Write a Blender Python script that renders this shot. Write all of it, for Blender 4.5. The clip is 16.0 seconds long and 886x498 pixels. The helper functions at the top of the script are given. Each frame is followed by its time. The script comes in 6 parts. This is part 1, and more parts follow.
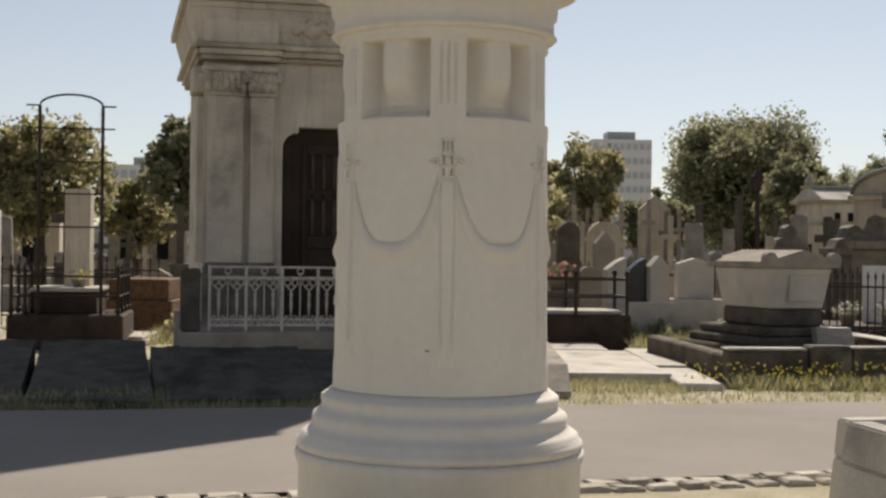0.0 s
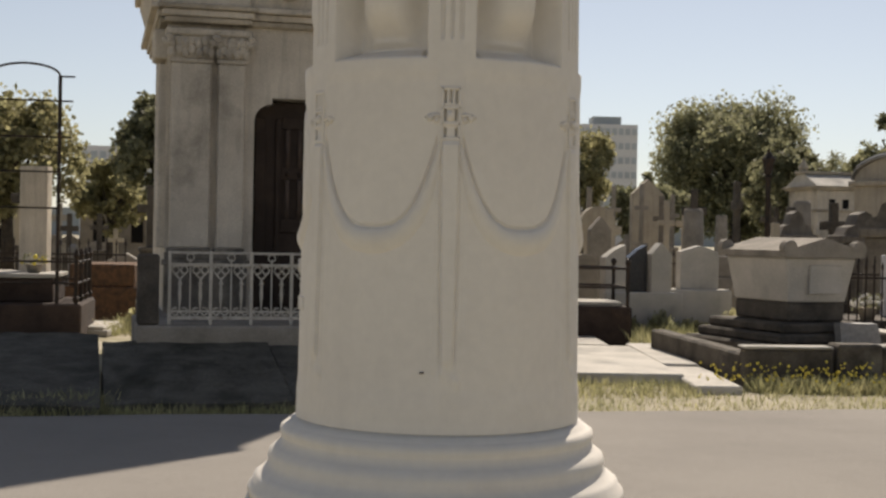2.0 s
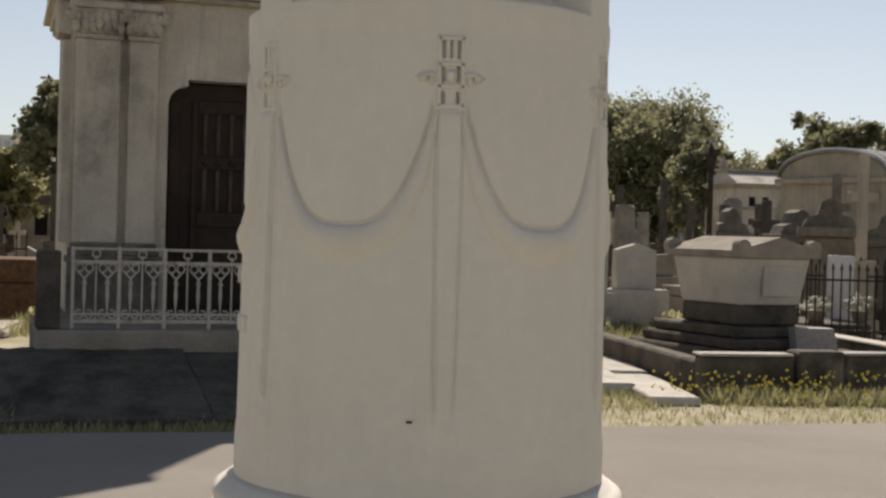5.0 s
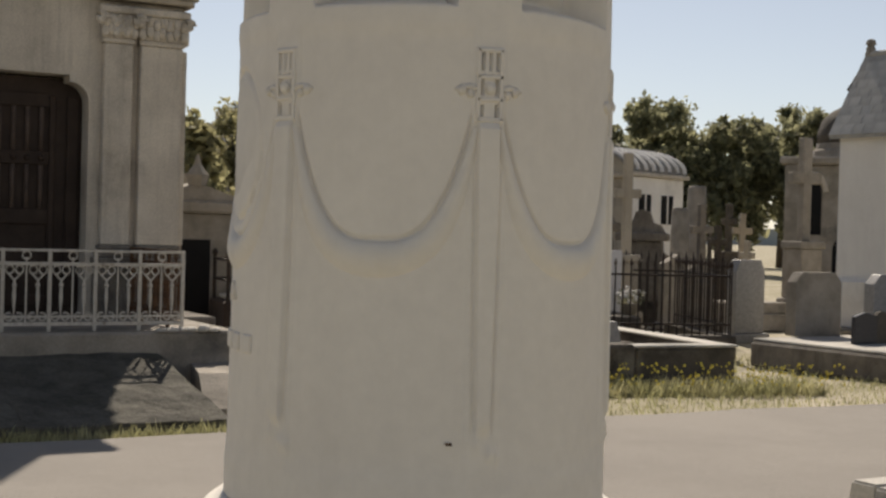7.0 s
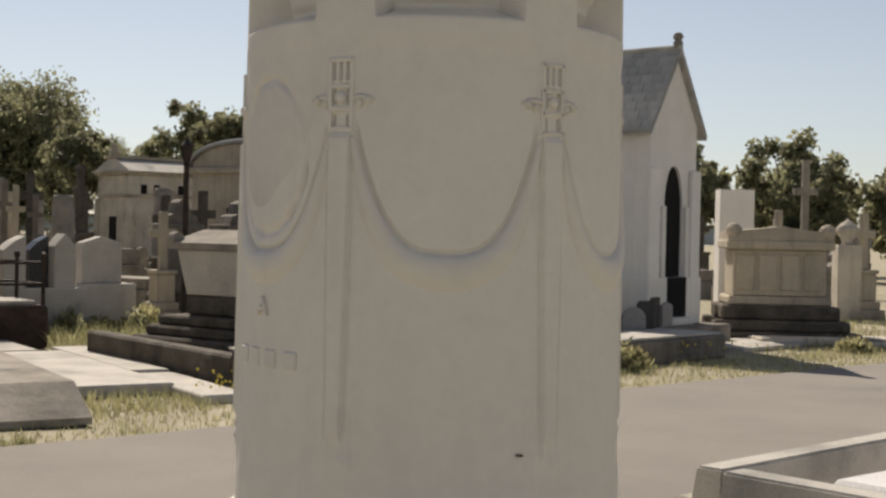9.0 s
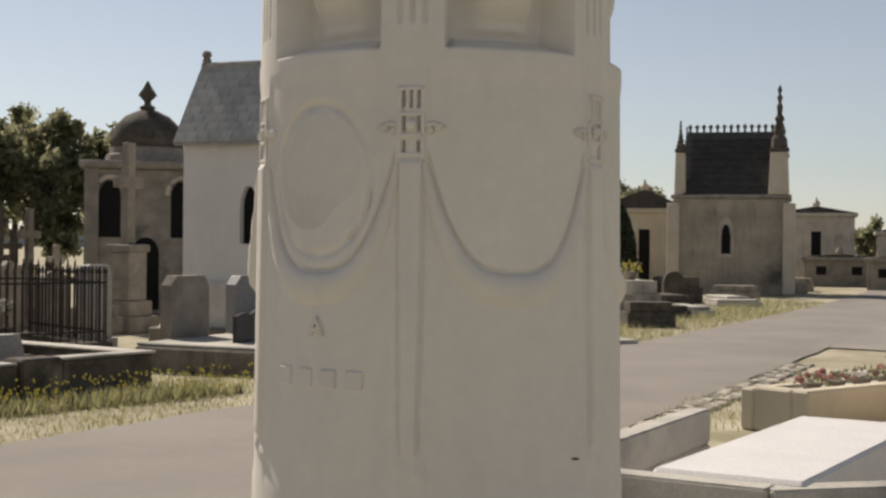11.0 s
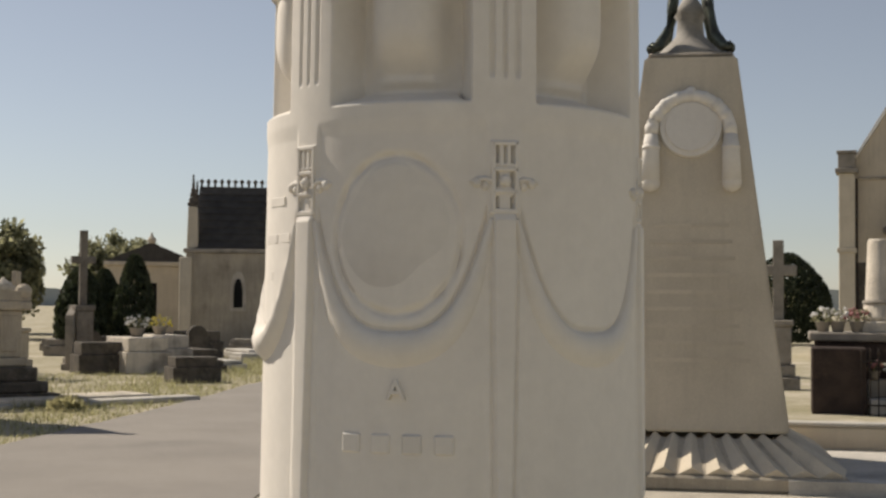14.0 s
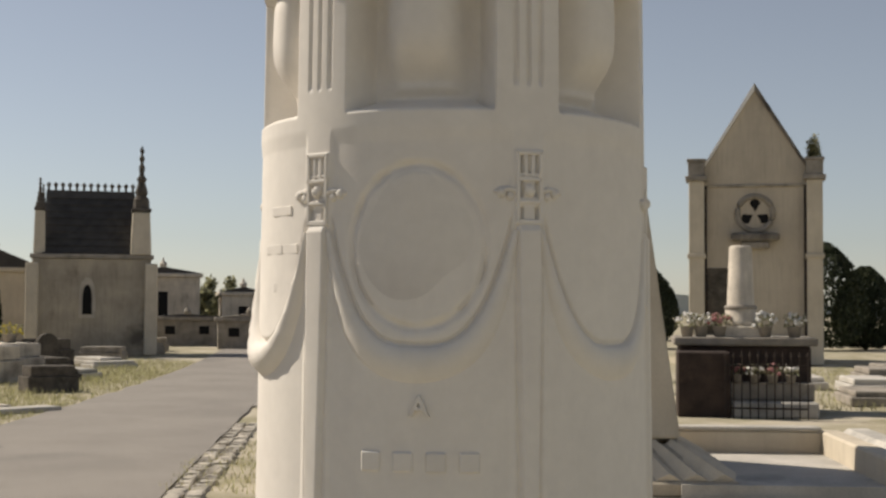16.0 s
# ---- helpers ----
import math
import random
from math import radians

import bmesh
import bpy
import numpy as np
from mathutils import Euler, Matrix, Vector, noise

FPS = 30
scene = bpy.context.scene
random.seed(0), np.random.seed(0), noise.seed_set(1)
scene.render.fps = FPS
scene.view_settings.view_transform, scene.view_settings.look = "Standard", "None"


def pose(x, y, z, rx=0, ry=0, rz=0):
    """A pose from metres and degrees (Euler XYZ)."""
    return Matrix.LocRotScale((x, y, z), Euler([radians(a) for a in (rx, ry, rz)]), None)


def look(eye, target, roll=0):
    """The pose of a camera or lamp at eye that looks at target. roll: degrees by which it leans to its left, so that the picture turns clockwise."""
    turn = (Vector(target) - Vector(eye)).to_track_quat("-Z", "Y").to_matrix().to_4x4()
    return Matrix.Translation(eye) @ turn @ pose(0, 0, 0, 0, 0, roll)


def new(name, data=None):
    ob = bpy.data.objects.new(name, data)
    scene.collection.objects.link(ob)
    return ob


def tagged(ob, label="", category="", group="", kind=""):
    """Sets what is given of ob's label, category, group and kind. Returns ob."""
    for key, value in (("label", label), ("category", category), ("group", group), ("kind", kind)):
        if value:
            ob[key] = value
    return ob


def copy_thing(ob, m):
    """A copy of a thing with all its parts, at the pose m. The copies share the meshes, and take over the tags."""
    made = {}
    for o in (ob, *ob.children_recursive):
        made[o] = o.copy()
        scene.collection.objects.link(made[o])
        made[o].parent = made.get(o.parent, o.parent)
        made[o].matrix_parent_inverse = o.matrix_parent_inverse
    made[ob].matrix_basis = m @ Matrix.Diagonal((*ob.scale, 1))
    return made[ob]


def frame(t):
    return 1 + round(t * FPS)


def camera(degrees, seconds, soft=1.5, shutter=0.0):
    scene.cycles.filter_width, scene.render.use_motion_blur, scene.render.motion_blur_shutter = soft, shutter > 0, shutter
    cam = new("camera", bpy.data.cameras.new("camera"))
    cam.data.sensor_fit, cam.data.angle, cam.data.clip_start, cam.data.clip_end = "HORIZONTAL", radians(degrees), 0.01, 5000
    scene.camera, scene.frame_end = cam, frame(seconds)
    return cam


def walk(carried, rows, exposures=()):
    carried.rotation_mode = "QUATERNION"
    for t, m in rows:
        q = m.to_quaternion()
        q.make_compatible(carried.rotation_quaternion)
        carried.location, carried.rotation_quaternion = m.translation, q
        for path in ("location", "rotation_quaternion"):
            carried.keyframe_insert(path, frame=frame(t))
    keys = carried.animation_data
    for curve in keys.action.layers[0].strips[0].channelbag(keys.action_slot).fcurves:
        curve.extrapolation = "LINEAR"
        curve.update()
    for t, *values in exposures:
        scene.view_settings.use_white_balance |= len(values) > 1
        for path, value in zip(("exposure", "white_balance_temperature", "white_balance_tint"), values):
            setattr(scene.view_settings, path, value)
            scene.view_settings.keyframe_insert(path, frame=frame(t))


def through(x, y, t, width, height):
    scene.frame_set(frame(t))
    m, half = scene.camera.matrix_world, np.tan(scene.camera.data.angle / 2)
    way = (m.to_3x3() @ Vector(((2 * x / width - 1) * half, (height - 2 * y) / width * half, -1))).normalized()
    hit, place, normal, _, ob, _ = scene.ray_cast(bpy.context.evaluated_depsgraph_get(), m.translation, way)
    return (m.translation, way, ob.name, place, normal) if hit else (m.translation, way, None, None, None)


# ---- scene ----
cam = camera(36.0, 16.0, soft=2.6)
PATH = [
    (0, (-0.283, -6.789, 1.518), (-0.198, -4.79, 1.522), 0.7),
    (0.5, (-0.27, -6.362, 1.506), (-0.188, -4.364, 1.511), 0.7),
    (1, (-0.251, -5.935, 1.498), (-0.167, -3.937, 1.505), 0.8),
    (1.5, (-0.263, -5.565, 1.506), (-0.165, -3.568, 1.505), 1.0),
    (2, (-0.277, -5.174, 1.527), (-0.166, -3.178, 1.509), 1.1),
    (2.5, (-0.292, -4.843, 1.538), (-0.161, -2.848, 1.508), 1.1),
    (3, (-0.325, -4.561, 1.542), (-0.168, -2.568, 1.511), 1.2),
    (5.5, (-0.51, -3.861, 1.538), (-0.202, -1.885, 1.52), 1.7),
    (6, (-0.683, -3.775, 1.532), (-0.267, -1.819, 1.513), 1.6),
    (6.5, (-0.881, -3.729, 1.557), (-0.364, -1.797, 1.535), 1.7),
    (7, (-1.17, -3.693, 1.584), (-0.536, -1.797, 1.558), 1.6),
    (7.5, (-1.415, -3.597, 1.605), (-0.668, -1.742, 1.578), 1.4),
    (8, (-1.676, -3.447, 1.603), (-0.801, -1.648, 1.577), 1.3),
    (8.5, (-1.911, -3.325, 1.603), (-0.918, -1.589, 1.579), 1.3),
    (9, (-2.136, -3.219, 1.606), (-1.019, -1.56, 1.584), 1.2),
    (11.5, (-3.371, -2.283, 1.631), (-1.716, -1.16, 1.634), 0.4),
    (12, (-3.522, -2.026, 1.63), (-1.788, -1.03, 1.645), 0.4),
    (12.5, (-3.61, -1.771, 1.631), (-1.814, -0.891, 1.662), 0.8),
    (13, (-3.721, -1.524, 1.635), (-1.873, -0.76, 1.682), 0.7),
    (13.5, (-3.793, -1.296, 1.636), (-1.907, -0.634, 1.699), 0.5),
    (14, (-3.8, -1.082, 1.627), (-1.884, -0.515, 1.707), 0.5),
    (14.5, (-3.834, -0.882, 1.627), (-1.896, -0.397, 1.723), 0.4),
    (15, (-3.801, -0.742, 1.625), (-1.845, -0.334, 1.725), 0.3),
    (15.5, (-3.804, -0.656, 1.635), (-1.84, -0.292, 1.731), 0.3),
    (16, (-3.807, -0.624, 1.644), (-1.839, -0.28, 1.733), 0.3),
]
walk(cam, [(t, look(eye, target, roll)) for t, eye, target, roll in PATH], [(0, 0.17, 6950, 13), (16, 0.06, 6900, 12)])

# ---- world, sun, exposure ----
SUN_AZ, SUN_EL = 16.0, 43.0      # degrees from +y towards +x, and above the horizon
world = bpy.data.worlds.new("sky")
scene.world = world
world.use_nodes = True
wn = world.node_tree
sky = wn.nodes.new("ShaderNodeTexSky")
sky.sky_type, sky.sun_disc = "NISHITA", False
sky.sun_elevation, sky.sun_rotation = radians(SUN_EL), radians(SUN_AZ)
sky.air_density, sky.dust_density, sky.ozone_density = 0.9, 0.2, 2.6
wn.nodes["Background"].inputs["Strength"].default_value = 0.078
haze = wn.nodes.new("ShaderNodeHueSaturation")     # thin summer haze: a pale sky
haze.inputs["Saturation"].default_value = 0.6
wn.links.new(sky.outputs["Color"], haze.inputs["Color"])
wn.links.new(haze.outputs["Color"], wn.nodes["Background"].inputs["Color"])
sun = new("sun", bpy.data.lights.new("sun", "SUN"))
sun.data.energy, sun.data.angle, sun.data.color = 5.0, radians(0.6), (1.0, 0.93, 0.82)
sa, se = radians(SUN_AZ), radians(SUN_EL)
sun.matrix_world = look((math.sin(sa) * math.cos(se) * 60, math.cos(sa) * math.cos(se) * 60, math.sin(se) * 60), (0, 0, 0))


# ---- materials ----
def material(name, base, second=None, scale=4.0, rough=0.85, bump=0.15, streak=0.0, stain=None, fine=60.0, metal=0.0, spread=0.06, stain_at=0.55, grain_by=0.13):
    """A weathered surface: two base colours mixed by broad noise, fine grain, optional rain streaks or stains, and relief."""
    m = bpy.data.materials.new(name)
    m.use_nodes = True
    nt = m.node_tree
    n, l = nt.nodes, nt.links
    bsdf = n["Principled BSDF"]
    bsdf.inputs["Roughness"].default_value, bsdf.inputs["Metallic"].default_value = rough, metal
    bsdf.inputs["Specular IOR Level"].default_value = 0.3
    tc = n.new("ShaderNodeTexCoord")

    def noise_node(size, detail=5.0, stretch=None):
        t = n.new("ShaderNodeTexNoise")
        t.inputs["Scale"].default_value, t.inputs["Detail"].default_value = size, detail
        t.inputs["Roughness"].default_value = 0.62
        if stretch:
            mp = n.new("ShaderNodeMapping")
            mp.inputs["Scale"].default_value = stretch
            l.new(tc.outputs["Object"], mp.inputs["Vector"])
            l.new(mp.outputs["Vector"], t.inputs["Vector"])
        else:
            l.new(tc.outputs["Object"], t.inputs["Vector"])
        return t

    def mix(a, b, fac, kind="MIX"):
        x = n.new("ShaderNodeMix")
        x.data_type, x.blend_type = "RGBA", kind
        for sock, v in ((x.inputs[6], a), (x.inputs[7], b), (x.inputs[0], fac)):
            if hasattr(v, "is_output"):
                l.new(v, sock)
            elif isinstance(v, tuple):
                sock.default_value = (*v, 1.0)
            else:
                sock.default_value = v
        return x.outputs[2]

    def ramp(src, lo, hi):
        r = n.new("ShaderNodeMapRange")
        r.inputs[1].default_value, r.inputs[2].default_value = lo, hi
        l.new(src, r.inputs[0])
        return r.outputs[0]

    second = second or tuple(c * 0.72 for c in base)
    col = mix(base, second, ramp(noise_node(scale).outputs["Fac"], 0.38, 0.66))
    if stain:
        col = mix(col, stain, ramp(noise_node(scale * 0.45, 6.0).outputs["Fac"], stain_at, stain_at + 0.14))
    if streak:
        s = ramp(noise_node(3.0, 4.0, (3.2, 3.2, 0.28)).outputs["Fac"], 0.5, 0.72)
        f = n.new("ShaderNodeMath")
        f.operation = "MULTIPLY"
        f.inputs[1].default_value = streak
        l.new(s, f.inputs[0])
        col = mix(col, tuple(c * 0.32 for c in second), f.outputs[0])
    grain = noise_node(fine, 3.0)
    g = ramp(grain.outputs["Fac"], 0.3, 0.7)
    h = n.new("ShaderNodeHueSaturation")
    v = n.new("ShaderNodeMapRange")
    v.inputs[3].default_value, v.inputs[4].default_value = 1 - grain_by, 1 + grain_by
    l.new(g, v.inputs[0])
    l.new(v.outputs[0], h.inputs["Value"])
    l.new(col, h.inputs["Color"])
    info = n.new("ShaderNodeObjectInfo")
    r = n.new("ShaderNodeMapRange")
    r.inputs[3].default_value, r.inputs[4].default_value = 1 - spread, 1 + spread
    l.new(info.outputs["Random"], r.inputs[0])
    h2 = n.new("ShaderNodeHueSaturation")
    l.new(r.outputs[0], h2.inputs["Value"])
    l.new(h.outputs["Color"], h2.inputs["Color"])
    l.new(h2.outputs["Color"], bsdf.inputs["Base Color"])
    if bump:
        b1 = n.new("ShaderNodeBump")
        b1.inputs["Strength"].default_value, b1.inputs["Distance"].default_value = bump, 0.02
        l.new(grain.outputs["Fac"], b1.inputs["Height"])
        b2 = n.new("ShaderNodeBump")
        b2.inputs["Strength"].default_value, b2.inputs["Distance"].default_value = bump, 0.05
        l.new(noise_node(scale * 3.0).outputs["Fac"], b2.inputs["Height"])
        l.new(b1.outputs["Normal"], b2.inputs["Normal"])
        l.new(b2.outputs["Normal"], bsdf.inputs["Normal"])
    return m


def leaf_material(name, a, b, through=0.35):
    m = material(name, a, b, 1.2, 0.6, 0.0, fine=9.0, spread=0.12)
    bsdf = m.node_tree.nodes["Principled BSDF"]
    geo = m.node_tree.nodes.new("ShaderNodeNewGeometry")
    src = bsdf.inputs["Base Color"].links[0].from_socket
    hv = m.node_tree.nodes.new("ShaderNodeHueSaturation")
    r = m.node_tree.nodes.new("ShaderNodeMapRange")
    r.inputs[3].default_value, r.inputs[4].default_value = 0.55, 1.45
    m.node_tree.links.new(geo.outputs["Random Per Island"], r.inputs[0])
    m.node_tree.links.new(r.outputs[0], hv.inputs["Value"])
    m.node_tree.links.new(src, hv.inputs["Color"])
    m.node_tree.links.new(hv.outputs["Color"], bsdf.inputs["Base Color"])
    tr = m.node_tree.nodes.new("ShaderNodeBsdfTranslucent")
    m.node_tree.links.new(hv.outputs["Color"], tr.inputs["Color"])
    mx = m.node_tree.nodes.new("ShaderNodeMixShader")
    mx.inputs[0].default_value = through
    out = m.node_tree.nodes["Material Output"]
    m.node_tree.links.new(bsdf.outputs[0], mx.inputs[1])
    m.node_tree.links.new(tr.outputs[0], mx.inputs[2])
    m.node_tree.links.new(mx.outputs[0], out.inputs["Surface"])
    return m


PALE = material("pale_limestone", (0.72, 0.68, 0.615), (0.655, 0.615, 0.56), 0.9, 0.85, 0.02, fine=22, stain=(0.56, 0.515, 0.465), stain_at=0.52, streak=0.05, grain_by=0.03)
LIME = material("weathered_limestone", (0.61, 0.55, 0.46), (0.43, 0.385, 0.32), 1.3, 0.9, 0.35, streak=0.32, stain=(0.16, 0.14, 0.115), stain_at=0.555, grain_by=0.18)
WEATHERED = material("weathered_tan_limestone", (0.56, 0.49, 0.39), (0.45, 0.39, 0.31), 0.6, 0.9, 0.12, streak=0.22, stain=(0.25, 0.215, 0.17), stain_at=0.6, grain_by=0.08)
STAINED = material("sooty_limestone", (0.47, 0.41, 0.32), (0.33, 0.29, 0.23), 1.0, 0.9, 0.25, streak=0.3, stain=(0.14, 0.12, 0.095), stain_at=0.56, grain_by=0.12)
TAN = material("tan_limestone", (0.60, 0.53, 0.42), (0.50, 0.44, 0.345), 1.1, 0.88, 0.10, streak=0.12, stain=(0.38, 0.33, 0.265), stain_at=0.58, grain_by=0.06)
GREY = material("grey_stone", (0.33, 0.295, 0.25), (0.20, 0.18, 0.15), 2.2, 0.9, 0.3, stain=(0.10, 0.095, 0.085), stain_at=0.6)
DARK = material("blackened_stone", (0.125, 0.108, 0.088), (0.055, 0.048, 0.04), 2.5, 0.92, 0.4, stain=(0.20, 0.18, 0.145), stain_at=0.6, grain_by=0.3)
SLAB = material("pale_concrete_slab", (0.52, 0.49, 0.44), (0.40, 0.38, 0.34), 1.8, 0.9, 0.2, stain=(0.26, 0.25, 0.23))
WHITE = material("white_marble", (0.68, 0.655, 0.64), (0.61, 0.585, 0.57), 1.2, 0.5, 0.03)
PLASTER = material("white_plaster", (0.82, 0.79, 0.74), (0.74, 0.71, 0.66), 1.1, 0.9, 0.08, streak=0.08, stain=(0.52, 0.49, 0.44), stain_at=0.6)
GRANITE = material("polished_dark_granite", (0.05, 0.05, 0.055), (0.03, 0.03, 0.035), 30, 0.25, 0.0, fine=140)
GREYGRAN = material("grey_granite", (0.30, 0.29, 0.28), (0.22, 0.215, 0.21), 24, 0.5, 0.05, fine=150)
IRON = material("black_wrought_iron", (0.03, 0.027, 0.025), (0.06, 0.04, 0.03), 9, 0.6, 0.2, metal=0.4)
RUST = material("rusty_iron", (0.16, 0.085, 0.045), (0.07, 0.045, 0.03), 12, 0.85, 0.3, metal=0.2)
PAINTED = material("grey_painted_iron", (0.58, 0.545, 0.48), (0.42, 0.38, 0.32), 14, 0.7, 0.15, stain=(0.16, 0.10, 0.065), stain_at=0.6)
SLATE = material("grey_slate", (0.42, 0.41, 0.385), (0.29, 0.285, 0.265), 3, 0.8, 0.2, spread=0.12, stain=(0.15, 0.145, 0.13), stain_at=0.56)
GREYDARK = material("dark_stained_stone", (0.23, 0.205, 0.172), (0.12, 0.105, 0.088), 2.4, 0.92, 0.4, streak=0.3, stain=(0.065, 0.058, 0.05), stain_at=0.56, grain_by=0.25)
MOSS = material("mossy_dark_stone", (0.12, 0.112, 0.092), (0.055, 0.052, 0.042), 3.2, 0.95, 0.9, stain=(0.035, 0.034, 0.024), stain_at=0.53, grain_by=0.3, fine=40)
DARKROOF = material("dark_roof", (0.07, 0.065, 0.06), (0.045, 0.042, 0.04), 3, 0.85, 0.3, spread=0.15)
TILE = material("lead_roof", (0.30, 0.28, 0.25), (0.2, 0.19, 0.17), 2, 0.7, 0.2)
WOODLIGHT = material("brown_door_bars", (0.11, 0.08, 0.062), (0.07, 0.05, 0.04), 6, 0.7, 0.2)
WOOD = material("dark_door_wood", (0.030, 0.019, 0.013), (0.05, 0.033, 0.023), 3, 0.7, 0.25, streak=0.3)
# near-black paints the shade inside openings; dark doors and panes share it
VOID = material("unlit_interior", (0.012, 0.011, 0.011), (0.008, 0.008, 0.008), 3, 0.95, 0.0)
RUSTDARK = material("rust_blackened_stone", (0.06, 0.042, 0.034), (0.03, 0.022, 0.019), 3.0, 0.9, 0.4, stain=(0.11, 0.07, 0.05), stain_at=0.6, grain_by=0.3)
BRONZE = material("green_bronze", (0.10, 0.115, 0.095), (0.05, 0.05, 0.042), 8, 0.5, 0.1, metal=0.7)
ASPHALT = material("worn_asphalt", (0.28, 0.257, 0.228), (0.235, 0.216, 0.193), 0.5, 0.95, 0.25, fine=130, stain=(0.195, 0.182, 0.166), stain_at=0.6, grain_by=0.22)
EARTH = material("dry_grass_ground", (0.37, 0.33, 0.245), (0.26, 0.24, 0.15), 1.1, 1.0, 0.5, fine=45, stain=(0.46, 0.41, 0.32), stain_at=0.5)
GRAVEL = material("pale_gravel", (0.46, 0.42, 0.35), (0.34, 0.31, 0.25), 3.0, 1.0, 0.6, fine=55)
COBBLE = material("limestone_setts", (0.48, 0.44, 0.37), (0.36, 0.33, 0.28), 5, 0.9, 0.3, spread=0.25)
BARK = material("tree_bark", (0.10, 0.08, 0.06), (0.05, 0.042, 0.035), 6, 0.95, 0.5)
LEAF = leaf_material("summer_leaves", (0.29, 0.285, 0.17), (0.19, 0.195, 0.115), 0.6)
LEAFY = leaf_material("yellowish_leaves", (0.38, 0.35, 0.19), (0.27, 0.26, 0.14), 0.6)
YEW = leaf_material("dark_conifer", (0.05, 0.06, 0.03), (0.03, 0.04, 0.02), 0.3)
BLADE = leaf_material("dry_grass", (0.43, 0.40, 0.23), (0.29, 0.29, 0.14), 0.4)
PETALY = material("yellow_petals", (0.75, 0.62, 0.10), None, 5, 0.8, 0.0)
PETALW = material("white_petals", (0.80, 0.78, 0.74), None, 5, 0.8, 0.0)
PETALR = material("pink_petals", (0.33, 0.12, 0.12), (0.48, 0.28, 0.26), 9, 0.8, 0.0)
PETALP = material("bright_pink_petals", (0.62, 0.26, 0.22), (0.70, 0.42, 0.36), 9, 0.8, 0.0)
# distance haze is mixed into these three colours, which pales them
BLUEGLASS = material("hazed_office_glass", (0.46, 0.50, 0.53), (0.40, 0.44, 0.47), 0.3, 0.35, 0.0)
FARWALL = material("hazed_concrete", (0.72, 0.72, 0.72), (0.66, 0.66, 0.67), 0.2, 0.9, 0.0)
FARHILL = material("hazed_far_grey", (0.40, 0.43, 0.43), (0.33, 0.36, 0.36), 0.05, 1.0, 0.0)


# ---- mesh helpers ----
def part(name, bm, mat, parent=None, label="", smooth=False):
    me = bpy.data.meshes.new(name)
    if smooth:
        for f in bm.faces:
            f.smooth = True
    bm.normal_update()
    bm.to_mesh(me)
    bm.free()
    me.materials.append(mat)
    ob = new(name, me)
    if parent:
        ob.parent = parent
    if label:
        ob["label"] = label
    return ob


def piece(name, mesh, parent, m, label=""):
    ob = new(name, mesh)
    ob.parent = parent
    ob.matrix_basis = m
    if label:
        ob["label"] = label
    return ob


def thing(name, x, y, z=0.0, rot=0.0, label="", category="", group="", kind=""):
    ob = new(name)
    ob.empty_display_size = 0.2
    ob.matrix_basis = pose(x, y, z, 0, 0, rot)
    return tagged(ob, label, category, group, kind)


def box(bm, x0, x1, y0, y1, z0, z1, bev=0.0, taper=0.0):
    """A block between the given bounds; taper narrows (or widens) its top by that much on each side."""
    vs = [bm.verts.new(p) for p in ((x0, y0, z0), (x1, y0, z0), (x1, y1, z0), (x0, y1, z0),
          (x0 + taper, y0 + taper, z1), (x1 - taper, y0 + taper, z1), (x1 - taper, y1 - taper, z1), (x0 + taper, y1 - taper, z1))]
    fs = [bm.faces.new([vs[i] for i in q]) for q in ((3, 2, 1, 0), (4, 5, 6, 7), (0, 1, 5, 4), (1, 2, 6, 5), (2, 3, 7, 6), (3, 0, 4, 7))]
    if bev:
        es = {e for f in fs for e in f.edges}
        bmesh.ops.bevel(bm, geom=list(es), offset=bev, segments=1, affect="EDGES", profile=0.5)
    return bm


def block(x0, x1, y0, y1, z0, z1, bev=0.01, taper=0.0):
    return box(bmesh.new(), x0, x1, y0, y1, z0, z1, bev, taper)


def prism(bm, outline, y0, y1):
    """An outline in x and z, drawn out from y0 to y1."""
    a = [bm.verts.new((x, y0, z)) for x, z in outline]
    b = [bm.verts.new((x, y1, z)) for x, z in outline]
    bm.faces.new(a)
    bm.faces.new(b[::-1])
    for i in range(len(a)):
        j = (i + 1) % len(a)
        bm.faces.new((a[j], a[i], b[i], b[j]))
    bmesh.ops.recalc_face_normals(bm, faces=bm.faces)
    return bm


def lathe(profile, seg=48, bm=None, cx=0.0, cy=0.0):
    """A profile of (radius, height) turned round a vertical axis."""
    bm = bm or bmesh.new()
    rings = [[bm.verts.new((cx + r * math.cos(2 * math.pi * k / seg), cy + r * math.sin(2 * math.pi * k / seg), z)) for k in range(seg)] for r, z in profile]
    for a, b in zip(rings, rings[1:]):
        for k in range(seg):
            j = (k + 1) % seg
            bm.faces.new((a[k], a[j], b[j], b[k]))
    bm.faces.new(rings[0][::-1])
    bm.faces.new(rings[-1])
    return bm


